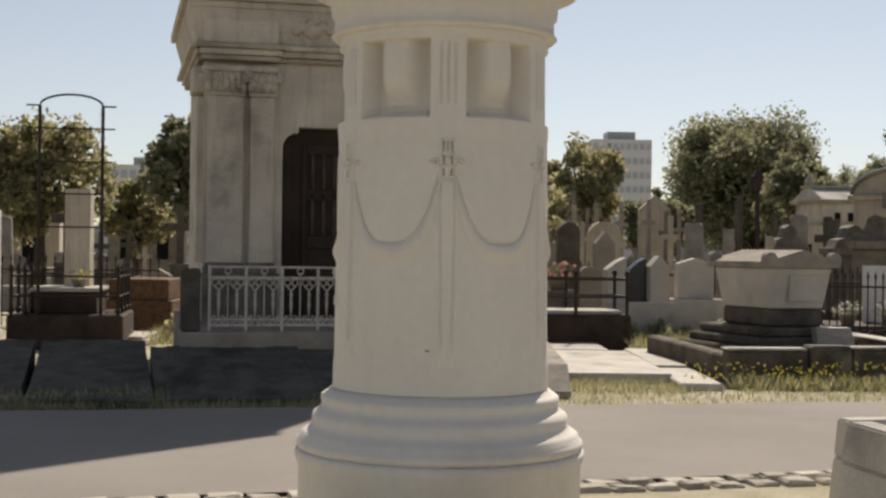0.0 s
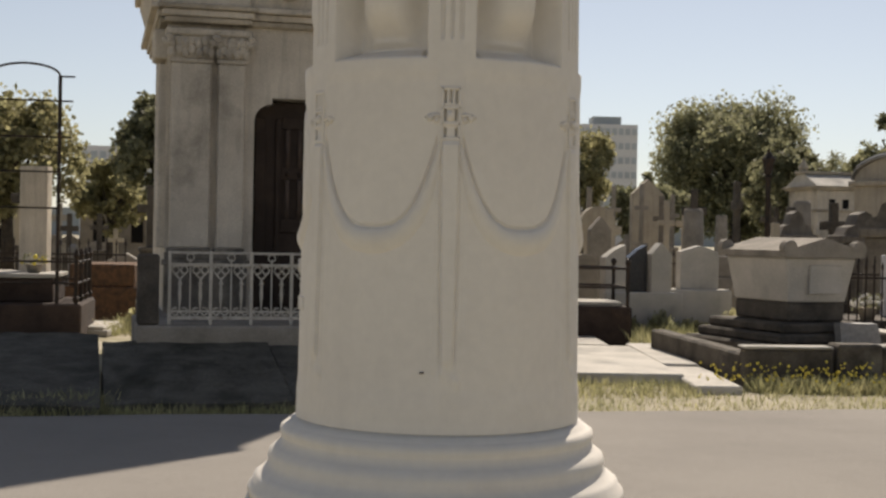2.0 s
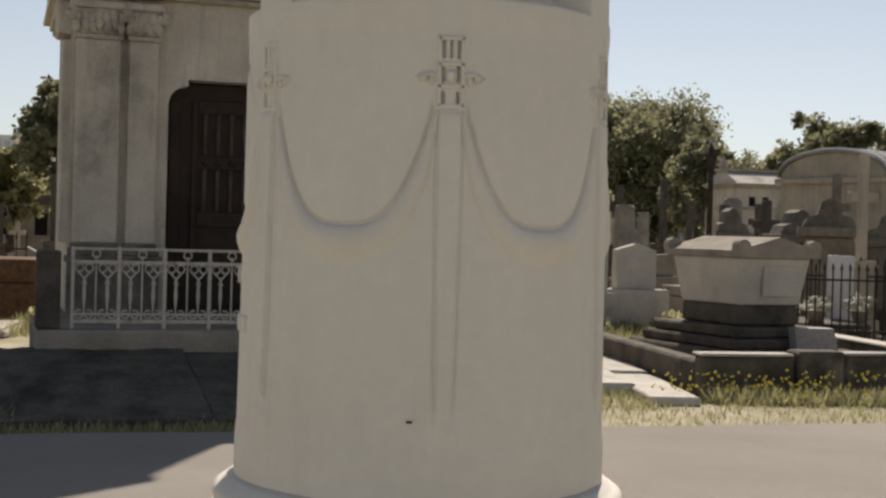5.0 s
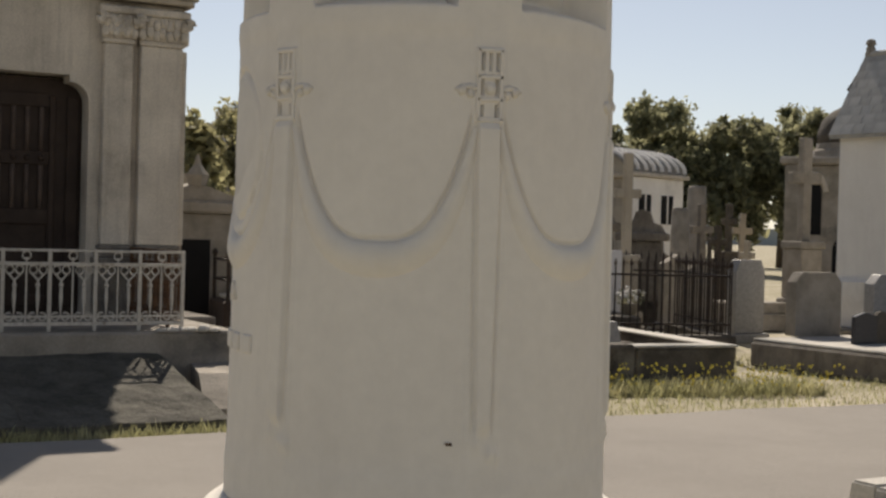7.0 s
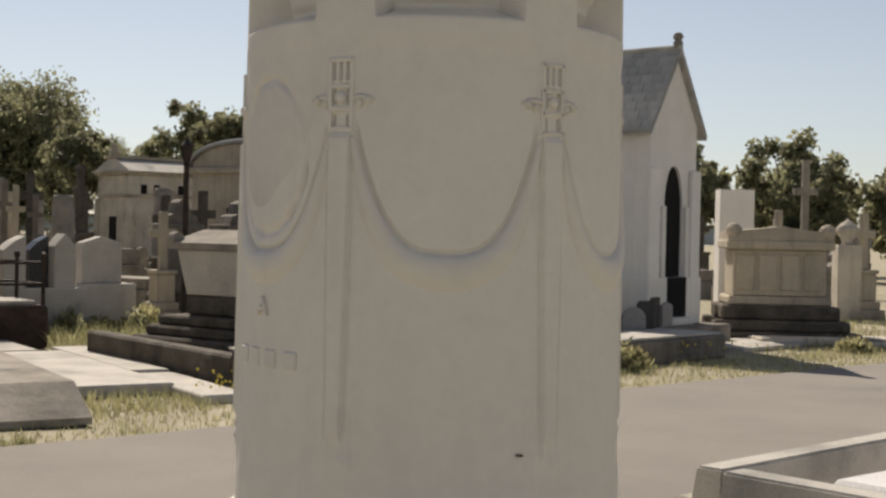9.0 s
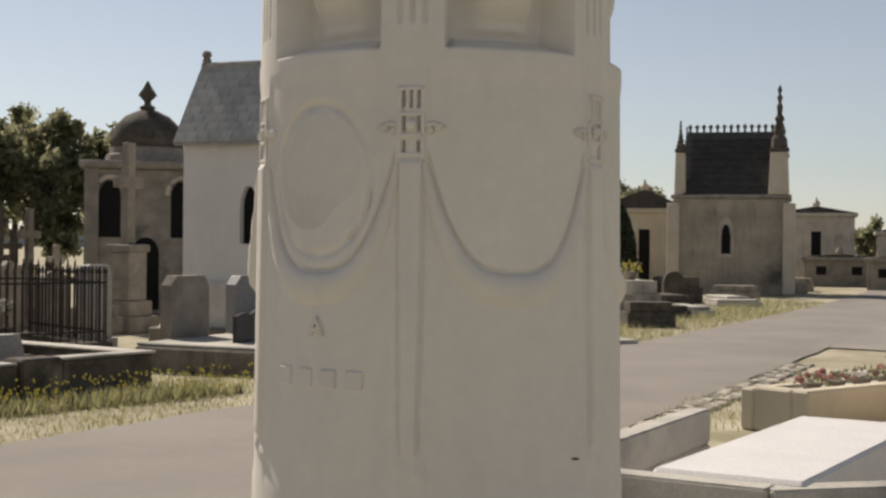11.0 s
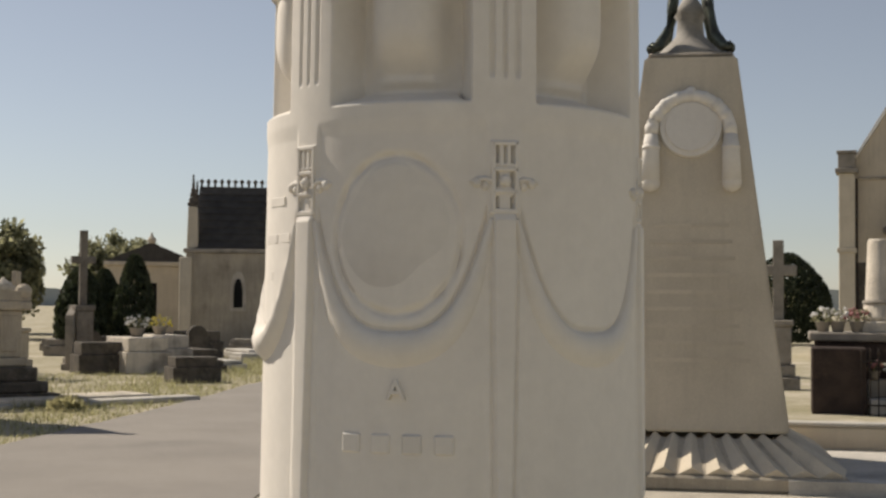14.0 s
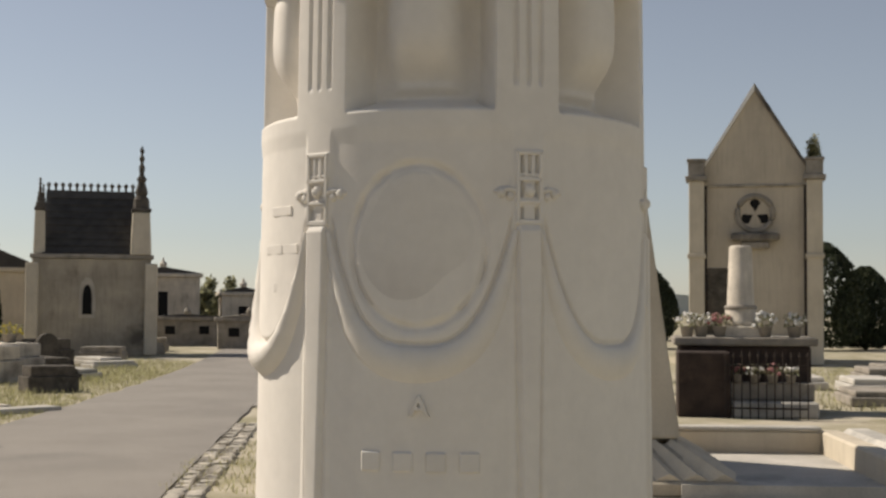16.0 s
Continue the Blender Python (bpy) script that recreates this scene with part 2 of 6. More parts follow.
def tube(bm, pts, r, seg=6, r_end=None):
    """A round bar along a line of points."""
    pts = [Vector(p) for p in pts]
    rings = []
    for i, p in enumerate(pts):
        d = (pts[min(i + 1, len(pts) - 1)] - pts[max(i - 1, 0)]).normalized()
        u = d.orthogonal().normalized()
        if abs(d.z) < 0.9:
            u = d.cross(Vector((0, 0, 1))).normalized()
        v = d.cross(u)
        rr = r if r_end is None else r + (r_end - r) * i / max(1, len(pts) - 1)
        rings.append([bm.verts.new(p + rr * (math.cos(2 * math.pi * k / seg) * u + math.sin(2 * math.pi * k / seg) * v)) for k in range(seg)])
    for a, b in zip(rings, rings[1:]):
        for k in range(seg):
            j = (k + 1) % seg
            bm.faces.new((a[k], a[j], b[j], b[k]))
    bm.faces.new(rings[0][::-1])
    bm.faces.new(rings[-1])
    return bm


def ball(bm, x, y, z, r, sz=1.0, seg=12):
    bmesh.ops.create_uvsphere(bm, u_segments=seg, v_segments=max(6, seg // 2), radius=r, matrix=pose(x, y, z) @ Matrix.Diagonal((1, 1, sz, 1)))
    return bm


def mesh_from(name, verts, faces, mat):
    me = bpy.data.meshes.new(name)
    me.from_pydata(verts, [], faces)
    me.materials.append(mat)
    return me


# ---- ground ----
def road_far(x):
    return 6.55 + 0.155 * x + (0.0 if x < 11 else 0.0105 * (x - 11) ** 1.6)


def road_near(x):
    return 2.0 + 0.245 * x


def ground_sheet():
    """One sheet to the horizon; a little rough beside the road."""
    xs = np.concatenate([np.linspace(-1500, -30, 10), np.linspace(-20, 60, 161), np.linspace(80, 1500, 10)])
    ys = np.concatenate([np.linspace(-1500, -30, 10), np.linspace(-20, 60, 161), np.linspace(80, 1500, 10)])
    verts = []
    for y in ys:
        for x in xs:
            z = -0.012
            if -20 <= x <= 60 and -20 <= y <= 60 and not road_near(x) - 0.5 < y < road_far(x) + 0.1:
                z += 0.03 * noise.noise(Vector((x * 0.7, y * 0.7, 0))) + 0.012 * noise.noise(Vector((x * 3, y * 3, 1)))
            verts.append((x, y, z - 0.01))
    n = len(xs)
    faces = [(j * n + i, j * n + i + 1, (j + 1) * n + i + 1, (j + 1) * n + i) for j in range(len(ys) - 1) for i in range(n - 1)]
    me = mesh_from("ground", verts, faces, EARTH)
    me.polygons.foreach_set("use_smooth", [True] * len(me.polygons))
    return tagged(new("ground", me), "dry grassy cemetery ground with bare patches", "ground", kind="structure")


def road_strip():
    xs = np.linspace(-25, 70, 191)
    verts, faces = [], []
    for i, x in enumerate(xs):
        a = road_near(x) + 0.05 * noise.noise(Vector((x * 0.9, 0, 0)))
        b = road_far(x) + 0.12 * noise.noise(Vector((x * 0.8, 5, 0))) + 0.05 * noise.noise(Vector((x * 4, 9, 0)))
        for k in range(7):
            f = k / 6
            verts.append((x, a + (b - a) * f, 0.004 + 0.03 * math.sin(math.pi * f) * 0.6))
    for i in range(len(xs) - 1):
        for k in range(6):
            faces.append((i * 7 + k, (i + 1) * 7 + k, (i + 1) * 7 + k + 1, i * 7 + k + 1))
    return tagged(new("road", mesh_from("road", verts, faces, ASPHALT)), "worn pale asphalt cemetery road with frayed edges", "road", kind="structure")


def forecourt():
    """Asphalt that widens from the road where another drive joins it."""
    verts, faces = [], []
    xs = np.linspace(18.4, 60, 84)
    for x in xs:
        a = 4.2 - 1.4 * min(1.0, (x - 18.4) / 3.0) + 0.10 * (x - 18.4) + 0.1 * noise.noise(Vector((x * 0.9, 3, 7)))
        verts += [(x, a, -0.001), (x, (a + road_near(x)) / 2, 0.002), (x, road_near(x) + 0.1, 0.002)]
    for i in range(len(xs) - 1):
        for k in range(2):
            faces.append((i * 3 + k, (i + 1) * 3 + k, (i + 1) * 3 + k + 1, i * 3 + k + 1))
    return tagged(new("side_road", mesh_from("side_road", verts, faces, ASPHALT)), "pale worn asphalt where a side drive joins", "road", kind="structure")


ground_sheet()
road_strip()
forecourt()


# ---- the round monument ----
def garland_height(u):
    """Upper edge of a garland: lowest in the middle of its panel, rising to the pilasters."""
    return 1.553 + 0.29 * abs(u) ** 3.0


def shaft_radius(th, z):
    """Radius of the carved shaft: six thin pilaster strips below, six hollows with a swelling inside above."""
    k = np.round((th + 90) / 60)
    d = th + 90 - 60 * k                     # degrees from the nearest pilaster
    m = 30 - np.abs(d)                       # degrees from the middle of the panel
    r = 0.536 - 0.010 * (z - 0.82)
    step = lambda v, a, b: np.clip((v - a) / (b - a), 0, 1)
    half = 1.7 + 1.1 * step(z, 1.08, 1.70)
    length = step(z, 1.08, 1.10) * (1 - step(z, 1.84, 1.86))
    r = r + 0.012 * (1 - step(np.abs(d) - half, 0.0, 0.45)) * length
    r = r - 0.005 * np.exp(-((np.abs(d) - half - 0.9) / 0.45) ** 2) * length      # shallow channel beside each strip
    curl = np.exp(-((d - 2.2) / 1.3) ** 2 - ((z - 1.035) / 0.012) ** 2) + np.exp(-((d + 1.6) / 0.9) ** 2 - ((z - 1.06) / 0.016) ** 2) + np.exp(-((d - 4.6) / 0.8) ** 2 - ((z - 1.028) / 0.010) ** 2)
    r = r + 0.010 * curl
    low_panel = step(np.abs(d), 4.2, 5.4) * step(z, 0.95, 1.0) * (1 - step(z, 2.06, 2.10))
    r = r - 0.004 * low_panel
    inside = step(20.8 - m, 0, 1.6) * step(z, 2.142, 2.150 + 0.030 * step(20.0 - m, 0, 2.5)) * (1 - step(z, 2.500, 2.508))
    swell = np.exp(-(m / 12.5) ** 4 - np.abs((z - 2.40) / 0.17) ** 4)
    roll = 0.012 * np.exp(-((z - 2.205) / 0.012) ** 2) * np.exp(-(m / 12.0) ** 6)
    r = r - inside * (0.120 - 0.102 * swell - roll)
    slot = (np.abs(np.abs(d) - 2.1) < 0.42) | ((np.abs(d) < 0.42) & (z > 1.975))
    rows = ((z > 1.985) & (z < 2.03)) | ((z > 1.925) & (z < 1.962)) | ((z > 1.868) & (z < 1.90))
    r = r + 0.004 * (np.abs(d) < 4.2) * (z > 1.975) * (z < 2.04) - 0.024 * slot * rows
    u = np.clip((30 - np.abs(d)) / 25.5, 0, 1)
    above = (z - garland_height(u)) * np.cos(np.arctan2(0.87 * u * u, 0.238))
    r = r - 0.011 * np.exp(-((above - 0.004) / 0.007) ** 2) * (np.abs(d) > 4.6)          # undercut line above each garland
    f = np.hypot((np.mod(th, 360) - 180) * 0.00934 / 0.172, (z - 1.80) / 0.202)
    r = r - 0.010 * np.exp(-((f - 1.0) / 0.05) ** 2) * (1.0 + 0.4 * np.sin(np.radians(th) * 40 + z * 30))
    flute = (np.abs(np.abs(d) - 3.6) < 0.75) | (np.abs(d) < 0.75)
    r = r - 0.009 * flute * step(z, 2.20, 2.22) * (1 - step(z, 2.47, 2.49))
    return r


def build_monument():
    mon = thing("round_monument", 0, 0, 0, 0, "pale carved limestone round pillar with garlands beside the road", "monument")
    part("plinth", lathe([(0.69, -0.05), (0.70, 0.0), (0.70, 0.47), (0.716, 0.50), (0.72, 0.53), (0.712, 0.55)], 96), PALE, mon, smooth=True)
    part("base_moulding", lathe([(0.704, 0.552), (0.712, 0.575), (0.708, 0.592), (0.692, 0.604), (0.688, 0.626), (0.668, 0.640), (0.646, 0.656), (0.633, 0.676), (0.637, 0.698), (0.630, 0.722), (0.608, 0.738),
                                 (0.594, 0.748), (0.588, 0.768), (0.587, 0.776), (0.594, 0.788), (0.591, 0.808), (0.574, 0.820), (0.556, 0.826), (0.552, 0.837), (0.5315, 0.839), (0.5315, 0.852)], 128), PALE, mon, smooth=True)
    th = np.linspace(-180, 180, 1440, endpoint=False)
    zs = np.concatenate([np.linspace(0.849, 1.5, 50, endpoint=False), np.linspace(1.5, 1.84, 90, endpoint=False), np.linspace(1.84, 2.06, 80, endpoint=False), np.linspace(2.06, 2.56, 90)])
    nth, nz = len(th), len(zs)
    T, Z = np.meshgrid(th, zs)
    rr = shaft_radius(T, Z)
    V = np.stack([rr * np.cos(np.radians(T)), rr * np.sin(np.radians(T)), Z], -1).reshape(-1, 3)
    idx = np.arange(nth * nz).reshape(nz, nth)
    nxt = np.roll(idx, -1, axis=1)
    F = np.stack([idx[:-1], nxt[:-1], nxt[1:], idx[1:]], -1).reshape(-1, 4)
    me = mesh_from("shaft", V.tolist(), F.tolist(), PALE)
    me.polygons.foreach_set("use_smooth", [True] * len(me.polygons))
    new("shaft", me).parent = mon
    part("cornice", lathe([(0.50, 2.555), (0.548, 2.56), (0.562, 2.575), (0.548, 2.59), (0.545, 2.66), (0.562, 2.675), (0.566, 2.74), (0.60, 2.765), (0.655, 2.785), (0.67, 2.80), (0.67, 2.88),
                           (0.64, 2.90), (0.45, 2.97), (0.02, 3.02)], 96), PALE, mon, smooth=True)

    # garlands, one in each panel, and the ornament on each pilaster
    for k in range(6):
        mid = -60 + 60 * k
        bm = bmesh.new()
        rings, n = [], 40
        for i in range(n + 1):
            u = -1 + 2 * i / n
            a = radians(mid + 25.5 * u)
            slope = math.atan2(0.29 * 3.0 * u * abs(u), 25.5 * 0.535 * math.pi / 180)
            f = 0.22 + 0.78 * (1 - abs(u) ** 1.7)
            ring = []
            for v, h in ((0.001, -0.008), (-0.003, 0.008), (-0.014, 0.017), (-0.034, 0.023), (-0.056, 0.020), (-0.075, 0.010), (-0.090, 0.001), (-0.098, -0.008)):
                w = v * f
                z = garland_height(u) + w * math.cos(slope)
                q = a - w * math.sin(slope) / 0.535
                r = 0.531 - 0.010 * (z - 0.82) + (h * (0.35 + 0.65 * f) * (1.5 if k == 3 else 0.8) if h > 0 else h) + 0.0016 * math.sin(i * 2.1 + v * 120) * (h > 0.009)
                ring.append(bm.verts.new((r * math.cos(q), r * math.sin(q), z)))
            rings.append(ring)
        for p, q in zip(rings, rings[1:]):
            for j in range(7):
                bm.faces.new((p[j], q[j], q[j + 1], p[j + 1]))
        part("garland", bm, PALE, mon, smooth=True)

        ang = radians(-90 + 60 * k)
        at = Matrix.Translation((0.522 * math.cos(ang), 0.522 * math.sin(ang), 0)) @ pose(0, 0, 0, 0, 0, 60 * k)
        bm = bmesh.new()
        for x in (-0.030, 0.030):
            box(bm, x - 0.005, x + 0.005, -0.009, 0.01, 1.86, 2.038, 0.002)
        for z, e in ((2.034, 0.005), (1.968, 0.005), (1.912, 0.005), (1.862, 0.006)):
            box(bm, -0.036, 0.036, -0.009, 0.01, z - e, z + e, 0.002)
        for x in (-0.010, 0.010):
            box(bm, x - 0.003, x + 0.003, -0.007, 0.01, 1.972, 2.03, 0.0)
        ball(bm, 0, -0.004, 1.940, 0.015, 1.1, 10)
        part("pilaster_capital", bm, PALE, mon, smooth=False).matrix_basis = at
        for s in (-1, 1):
            bm = tube(bmesh.new(), [(s * 0.028, 0.000, 1.936), (s * 0.052, 0.002, 1.944), (s * 0.070, 0.005, 1.941), (s * 0.088, 0.009, 1.934)], 0.009, 8, 0.004)
            ball(bm, s * 0.070, 0.006, 1.934, 0.012, 1.2, 8)
            ball(bm, s * 0.048, 0.004, 1.926, 0.011, 1.2, 8)
            part("leaf_scroll", bm, PALE, mon, smooth=True).matrix_basis = at

    # plain oval medallion, the dedication below it, and bars for what is carved on the next panel
    def facing(deg, z, r=0.535):
        a = radians(deg)
        return Matrix.Translation((r * math.cos(a), r * math.sin(a), z)) @ pose(0, 0, 0, 0, 0, deg + 90)

    bm = bmesh.new()
    n, rows = 48, 20
    grid = []
    for j in range(rows + 1):
        f = j / rows
        ring = []
        for i in range(n):
            q = 2 * math.pi * i / n
            x = 0.165 * f * math.cos(q) * (1.0 + 0.10 * math.sin(-q))
            z = 0.195 * f * math.sin(q)
            h = -0.001 - 0.005 * f ** 6 + 0.002 * noise.noise(Vector((x * 9, z * 7, 2.3)))
            if j == rows:
                h = -0.012
            a = x / 0.535
            ring.append(bm.verts.new(((0.535 + h) * math.sin(a), -(0.535 + h) * math.cos(a) + 0.535, z)))
        grid.append(ring)
    for a, b in zip(grid, grid[1:]):
        for i in range(n):
            j = (i + 1) % n
            if a is grid[0]:
                continue
            bm.faces.new((a[i], a[j], b[j], b[i]))
    bm.faces.new(grid[1][::-1])
    bmesh.ops.delete(bm, geom=grid[0], context="VERTS")
    bmesh.ops.recalc_face_normals(bm, faces=bm.faces)
    med = part("medallion", bm, PALE, mon, "plain low oval relief", smooth=True)
    med.matrix_basis = facing(180, 1.80, 0.5245)

    cu = bpy.data.curves.new("letter", "FONT")
    cu.body, cu.size, cu.extrude, cu.bevel_depth, cu.align_x = "A", 0.07, 0.008, 0.0015, "CENTER"
    ob = bpy.data.objects.new("letter", cu)
    scene.collection.objects.link(ob)
    bpy.context.view_layer.update()
    me = bpy.data.meshes.new_from_object(ob.evaluated_get(bpy.context.evaluated_depsgraph_get()))
    bpy.data.objects.remove(ob)
    me.materials.clear()
    me.materials.append(PALE)
    letter = new("letter", me)
    letter.parent, letter.matrix_basis = mon, facing(181, 1.385, 0.5265) @ pose(0, 0, 0, 90, 0, 0)
    bar = block(-0.025, 0.025, -0.005, 0.01, -0.025, 0.025, 0.004)
    bar_ob = part("carved_bar", bar, PALE, mon, "plain raised bar")
    bar_ob.matrix_basis = facing(180 - 13.0 + 1, 1.272, 0.529)
    for i in range(1, 4):
        piece("carved_bar", bar_ob.data, mon, facing(181 - 13.0 + i * 8.7, 1.272, 0.529), "plain raised bar")
    thin = part("carved_bar", block(-0.05, 0.05, -0.0015, 0.01, -0.012, 0.012, 0.001), PALE, mon, "plain raised bar")
    thin.matrix_basis = facing(136, 1.80, 0.5209)
    for deg, z in ((128, 1.80), (133, 1.90), (134, 1.70)):
        piece("carved_bar", thin.data, mon, facing(deg, z, 0.5209), "plain raised bar")
    mon.matrix_basis = Matrix.Translation((0, 0.016, 0)) @ Matrix.Diagonal((1, 1.03, 1, 1))
    return mon


build_monument()


# ---- mausoleum with the iron railing ----
def pilaster(parent, u0, u1, y=-0.10, z0=0.6, z1=3.86):
    bm = block(u0, u1, y, 0.02, z0 + 0.75, 3.42, 0.012)
    p = part("pilaster", bm, LIME, parent)
    bm = bmesh.new()
    for a, b, e in ((z0, z0 + 0.55, 0.05), (z0 + 0.55, z0 + 0.62, 0.075), (z0 + 0.62, z0 + 0.70, 0.045), (z0 + 0.70, z0 + 0.75, 0.02)):
        box(bm, u0 - e, u1 + e, y - e, 0.02, a, b, 0.012)
    part("pilaster_base", bm, GREYDARK, p)
    bm = bmesh.new()
    box(bm, u0 - 0.02, u1 + 0.02, y - 0.02, 0.02, 3.42, 3.47, 0.01)
    box(bm, u0 - 0.01, u1 + 0.01, y - 0.01, 0.02, 3.47, 3.72, 0.01, -0.025)
    box(bm, u0 - 0.07, u1 + 0.07, y - 0.07, 0.02, 3.72, 3.80, 0.015)
    rng = random.Random(int(u0 * 100))
    for i in range(7):
        x = u0 + (u1 - u0) * i / 6
        for z in (3.53, 3.63):
            ball(bm, x + rng.uniform(-0.01, 0.01), y - 0.026, z + (0.03 if i % 2 else 0), 0.045, 1.4, 8)
    for x in (u0 - 0.05, u1 + 0.05):
        tube(bm, [(x + 0.055 * (1 - a / 620) * math.cos(radians(a)), y - 0.07, 3.655 + 0.06 * (1 - a / 620) * math.sin(radians(a))) for a in range(0, 500, 40)], 0.028, 6)
        ball(bm, x, y - 0.06, 3.655, 0.035, 1.0, 8)
    part("capital", bm, LIME, p)


def build_mausoleum():
    rot = 11.0
    mau = thing("mausoleum", -0.90, 10.59, 0, rot, "weathered limestone mausoleum with paired pilasters and a dark door", "mausoleum")
    W, D = 1.68, 3.0
    part("podium", block(-1.9, 2.0, -0.35, D + 0.2, 0.0, 0.62, 0.02), GREYDARK, mau)
    # front wall in pieces round the doorway
    bm = bmesh.new()
    box(bm, -W, -0.70, 0.0, 0.4, 0.62, 3.86)
    box(bm, 0.70, W, 0.0, 0.4, 0.62, 3.86)
    head = [(-0.70, 3.86), (-0.70, 2.80)]
    head += [(-0.70 + 0.20 * (1 - math.cos(radians(a))), 2.80 + 0.20 * math.sin(radians(a))) for a in range(15, 91, 15)]
    head += [(-0.50, 3.07), (0.50, 3.07)]
    head += [(0.70 - 0.20 * (1 - math.cos(radians(a))), 2.80 + 0.20 * math.sin(radians(a))) for a in range(90, 0, -15)]
    head += [(0.70, 2.80), (0.70, 3.86)]
    prism(bm, head, 0.0, 0.4)
    part("front_wall", bm, LIME, mau)
    for name, b in (("side_wall", (-W, -W + 0.4, 0.4, D)), ("side_wall", (W - 0.4, W, 0.4, D)), ("rear_wall", (-W, W, D, D + 0.3))):
        part(name, block(b[0], b[1], b[2] + 0.003, b[3], 0.62, 3.86, 0.0), LIME, mau)
    for s in (-1, 1):
        for a, b in ((1.20, 1.64), (0.82, 1.12)):
            pilaster(mau, *((-b, -a) if s < 0 else (a, b)))
        bm = bmesh.new()
        box(bm, -0.09, 0.02, 0.12, 0.55, 1.35, 3.42, 0.012)
        box(bm, -0.15, 0.02, 0.05, 0.62, 3.47, 3.80, 0.02)
        p = part("side_pilaster", bm, LIME, mau)
        p.location = (s * W, 0, 0) if s < 0 else (W + 0.07, 0, 0)
    # architrave, frieze and cornices
    for name, z0, z1, e in (("architrave", 3.86, 3.92, 0.09), ("architrave", 3.925, 4.0, 0.125), ("architrave", 4.002, 4.06, 0.20), ("cornice", 4.50, 4.58, 0.22), ("cornice", 4.582, 4.70, 0.29)):
        part(name, block(-W - e, W + e, -e, D + 0.3 + e, z0, z1, 0.012), STAINED if z0 < 3.9 else LIME, mau)
    part("frieze", block(-W - 0.09, W + 0.09, -0.09, D + 0.39, 4.062, 4.498, 0.01, -0.12), LIME, mau)
    for s in (-1, 1):
        for z0, z1, e in ((3.86, 3.92, 0.19), (3.925, 4.0, 0.215), (4.002, 4.06, 0.26), (4.062, 4.498, 0.17)):
            a, b = sorted((s * (0.76 - (e - 0.19)), s * (W + 0.05 + (e - 0.19))))
            part("entablature_break", block(a, b, -e, 0.0, z0, z1 - 0.002, 0.012), STAINED if z0 < 3.9 or 3.99 < z0 < 4.05 else LIME, mau)
    for s in (-1, 1):
        for i, (dx, dz, r) in enumerate(((0, 0, 0.13), (0.15, 0.05, 0.10), (-0.15, 0.06, 0.10), (0.05, 0.10, 0.08), (0.26, 0.0, 0.08), (-0.26, 0.02, 0.08))):
            bm = bmesh.new()
            ball(bm, s * (0.35 + dx * 0.8), -0.12 - 0.3 * dz, 4.26 + dz, r, 0.8, 10)
            part("frieze_boss", bm, LIME, mau)
    # added attic and roof, out of view, sized for their shadow on the road
    bm = bmesh.new()
    prism(bm, [(-W - 0.02, 6.503), (W + 0.02, 6.503), (0.0, 8.8)], 0.0, D + 0.1)
    part("roof", bm, DARKROOF, mau, "unseen steep dark slate roof")
    part("attic", block(-W + 0.02, W - 0.02, 0.05, D, 4.702, 6.40, 0.02), LIME, mau)
    part("attic_cornice", block(-W - 0.04, W + 0.04, -0.02, D + 0.1, 6.402, 6.50, 0.02), LIME, mau)
    # door leaf, set back, with its grilles
    door = part("door", block(-0.72, 0.72, 0.26, 0.32, 0.62, 3.05, 0.005), WOOD, mau, "dark wooden double door with barred lights")
    bm = bmesh.new()
    for a, b in ((-0.66, -0.54), (-0.42, -0.36), (0.36, 0.42), (0.54, 0.66)):
        box(bm, a, b, 0.22, 0.262, 0.7, 2.86, 0.008)
    for z0, z1 in ((0.7, 0.82), (1.54, 1.70), (2.15, 2.29), (2.74, 2.88)):
        box(bm, -0.358, 0.358, 0.222, 0.262, z0, z1, 0.008)
    part("door_frame", bm, WOOD, door)
    for i in range(5):
        x = -0.28 + 0.14 * i
        for z0, z1 in ((1.70, 2.15), (2.29, 2.74)):
            part("bar", tube(bmesh.new(), [(x, 0.238, z0), (x, 0.238, z1)], 0.024, 8), WOODLIGHT, door, "brown barred light", smooth=True)
        bm = bmesh.new()
        ball(bm, x, 0.22, 2.22, 0.035, 1.0, 10)
        part("rosette", bm, WOOD, door)
    return mau


build_mausoleum()


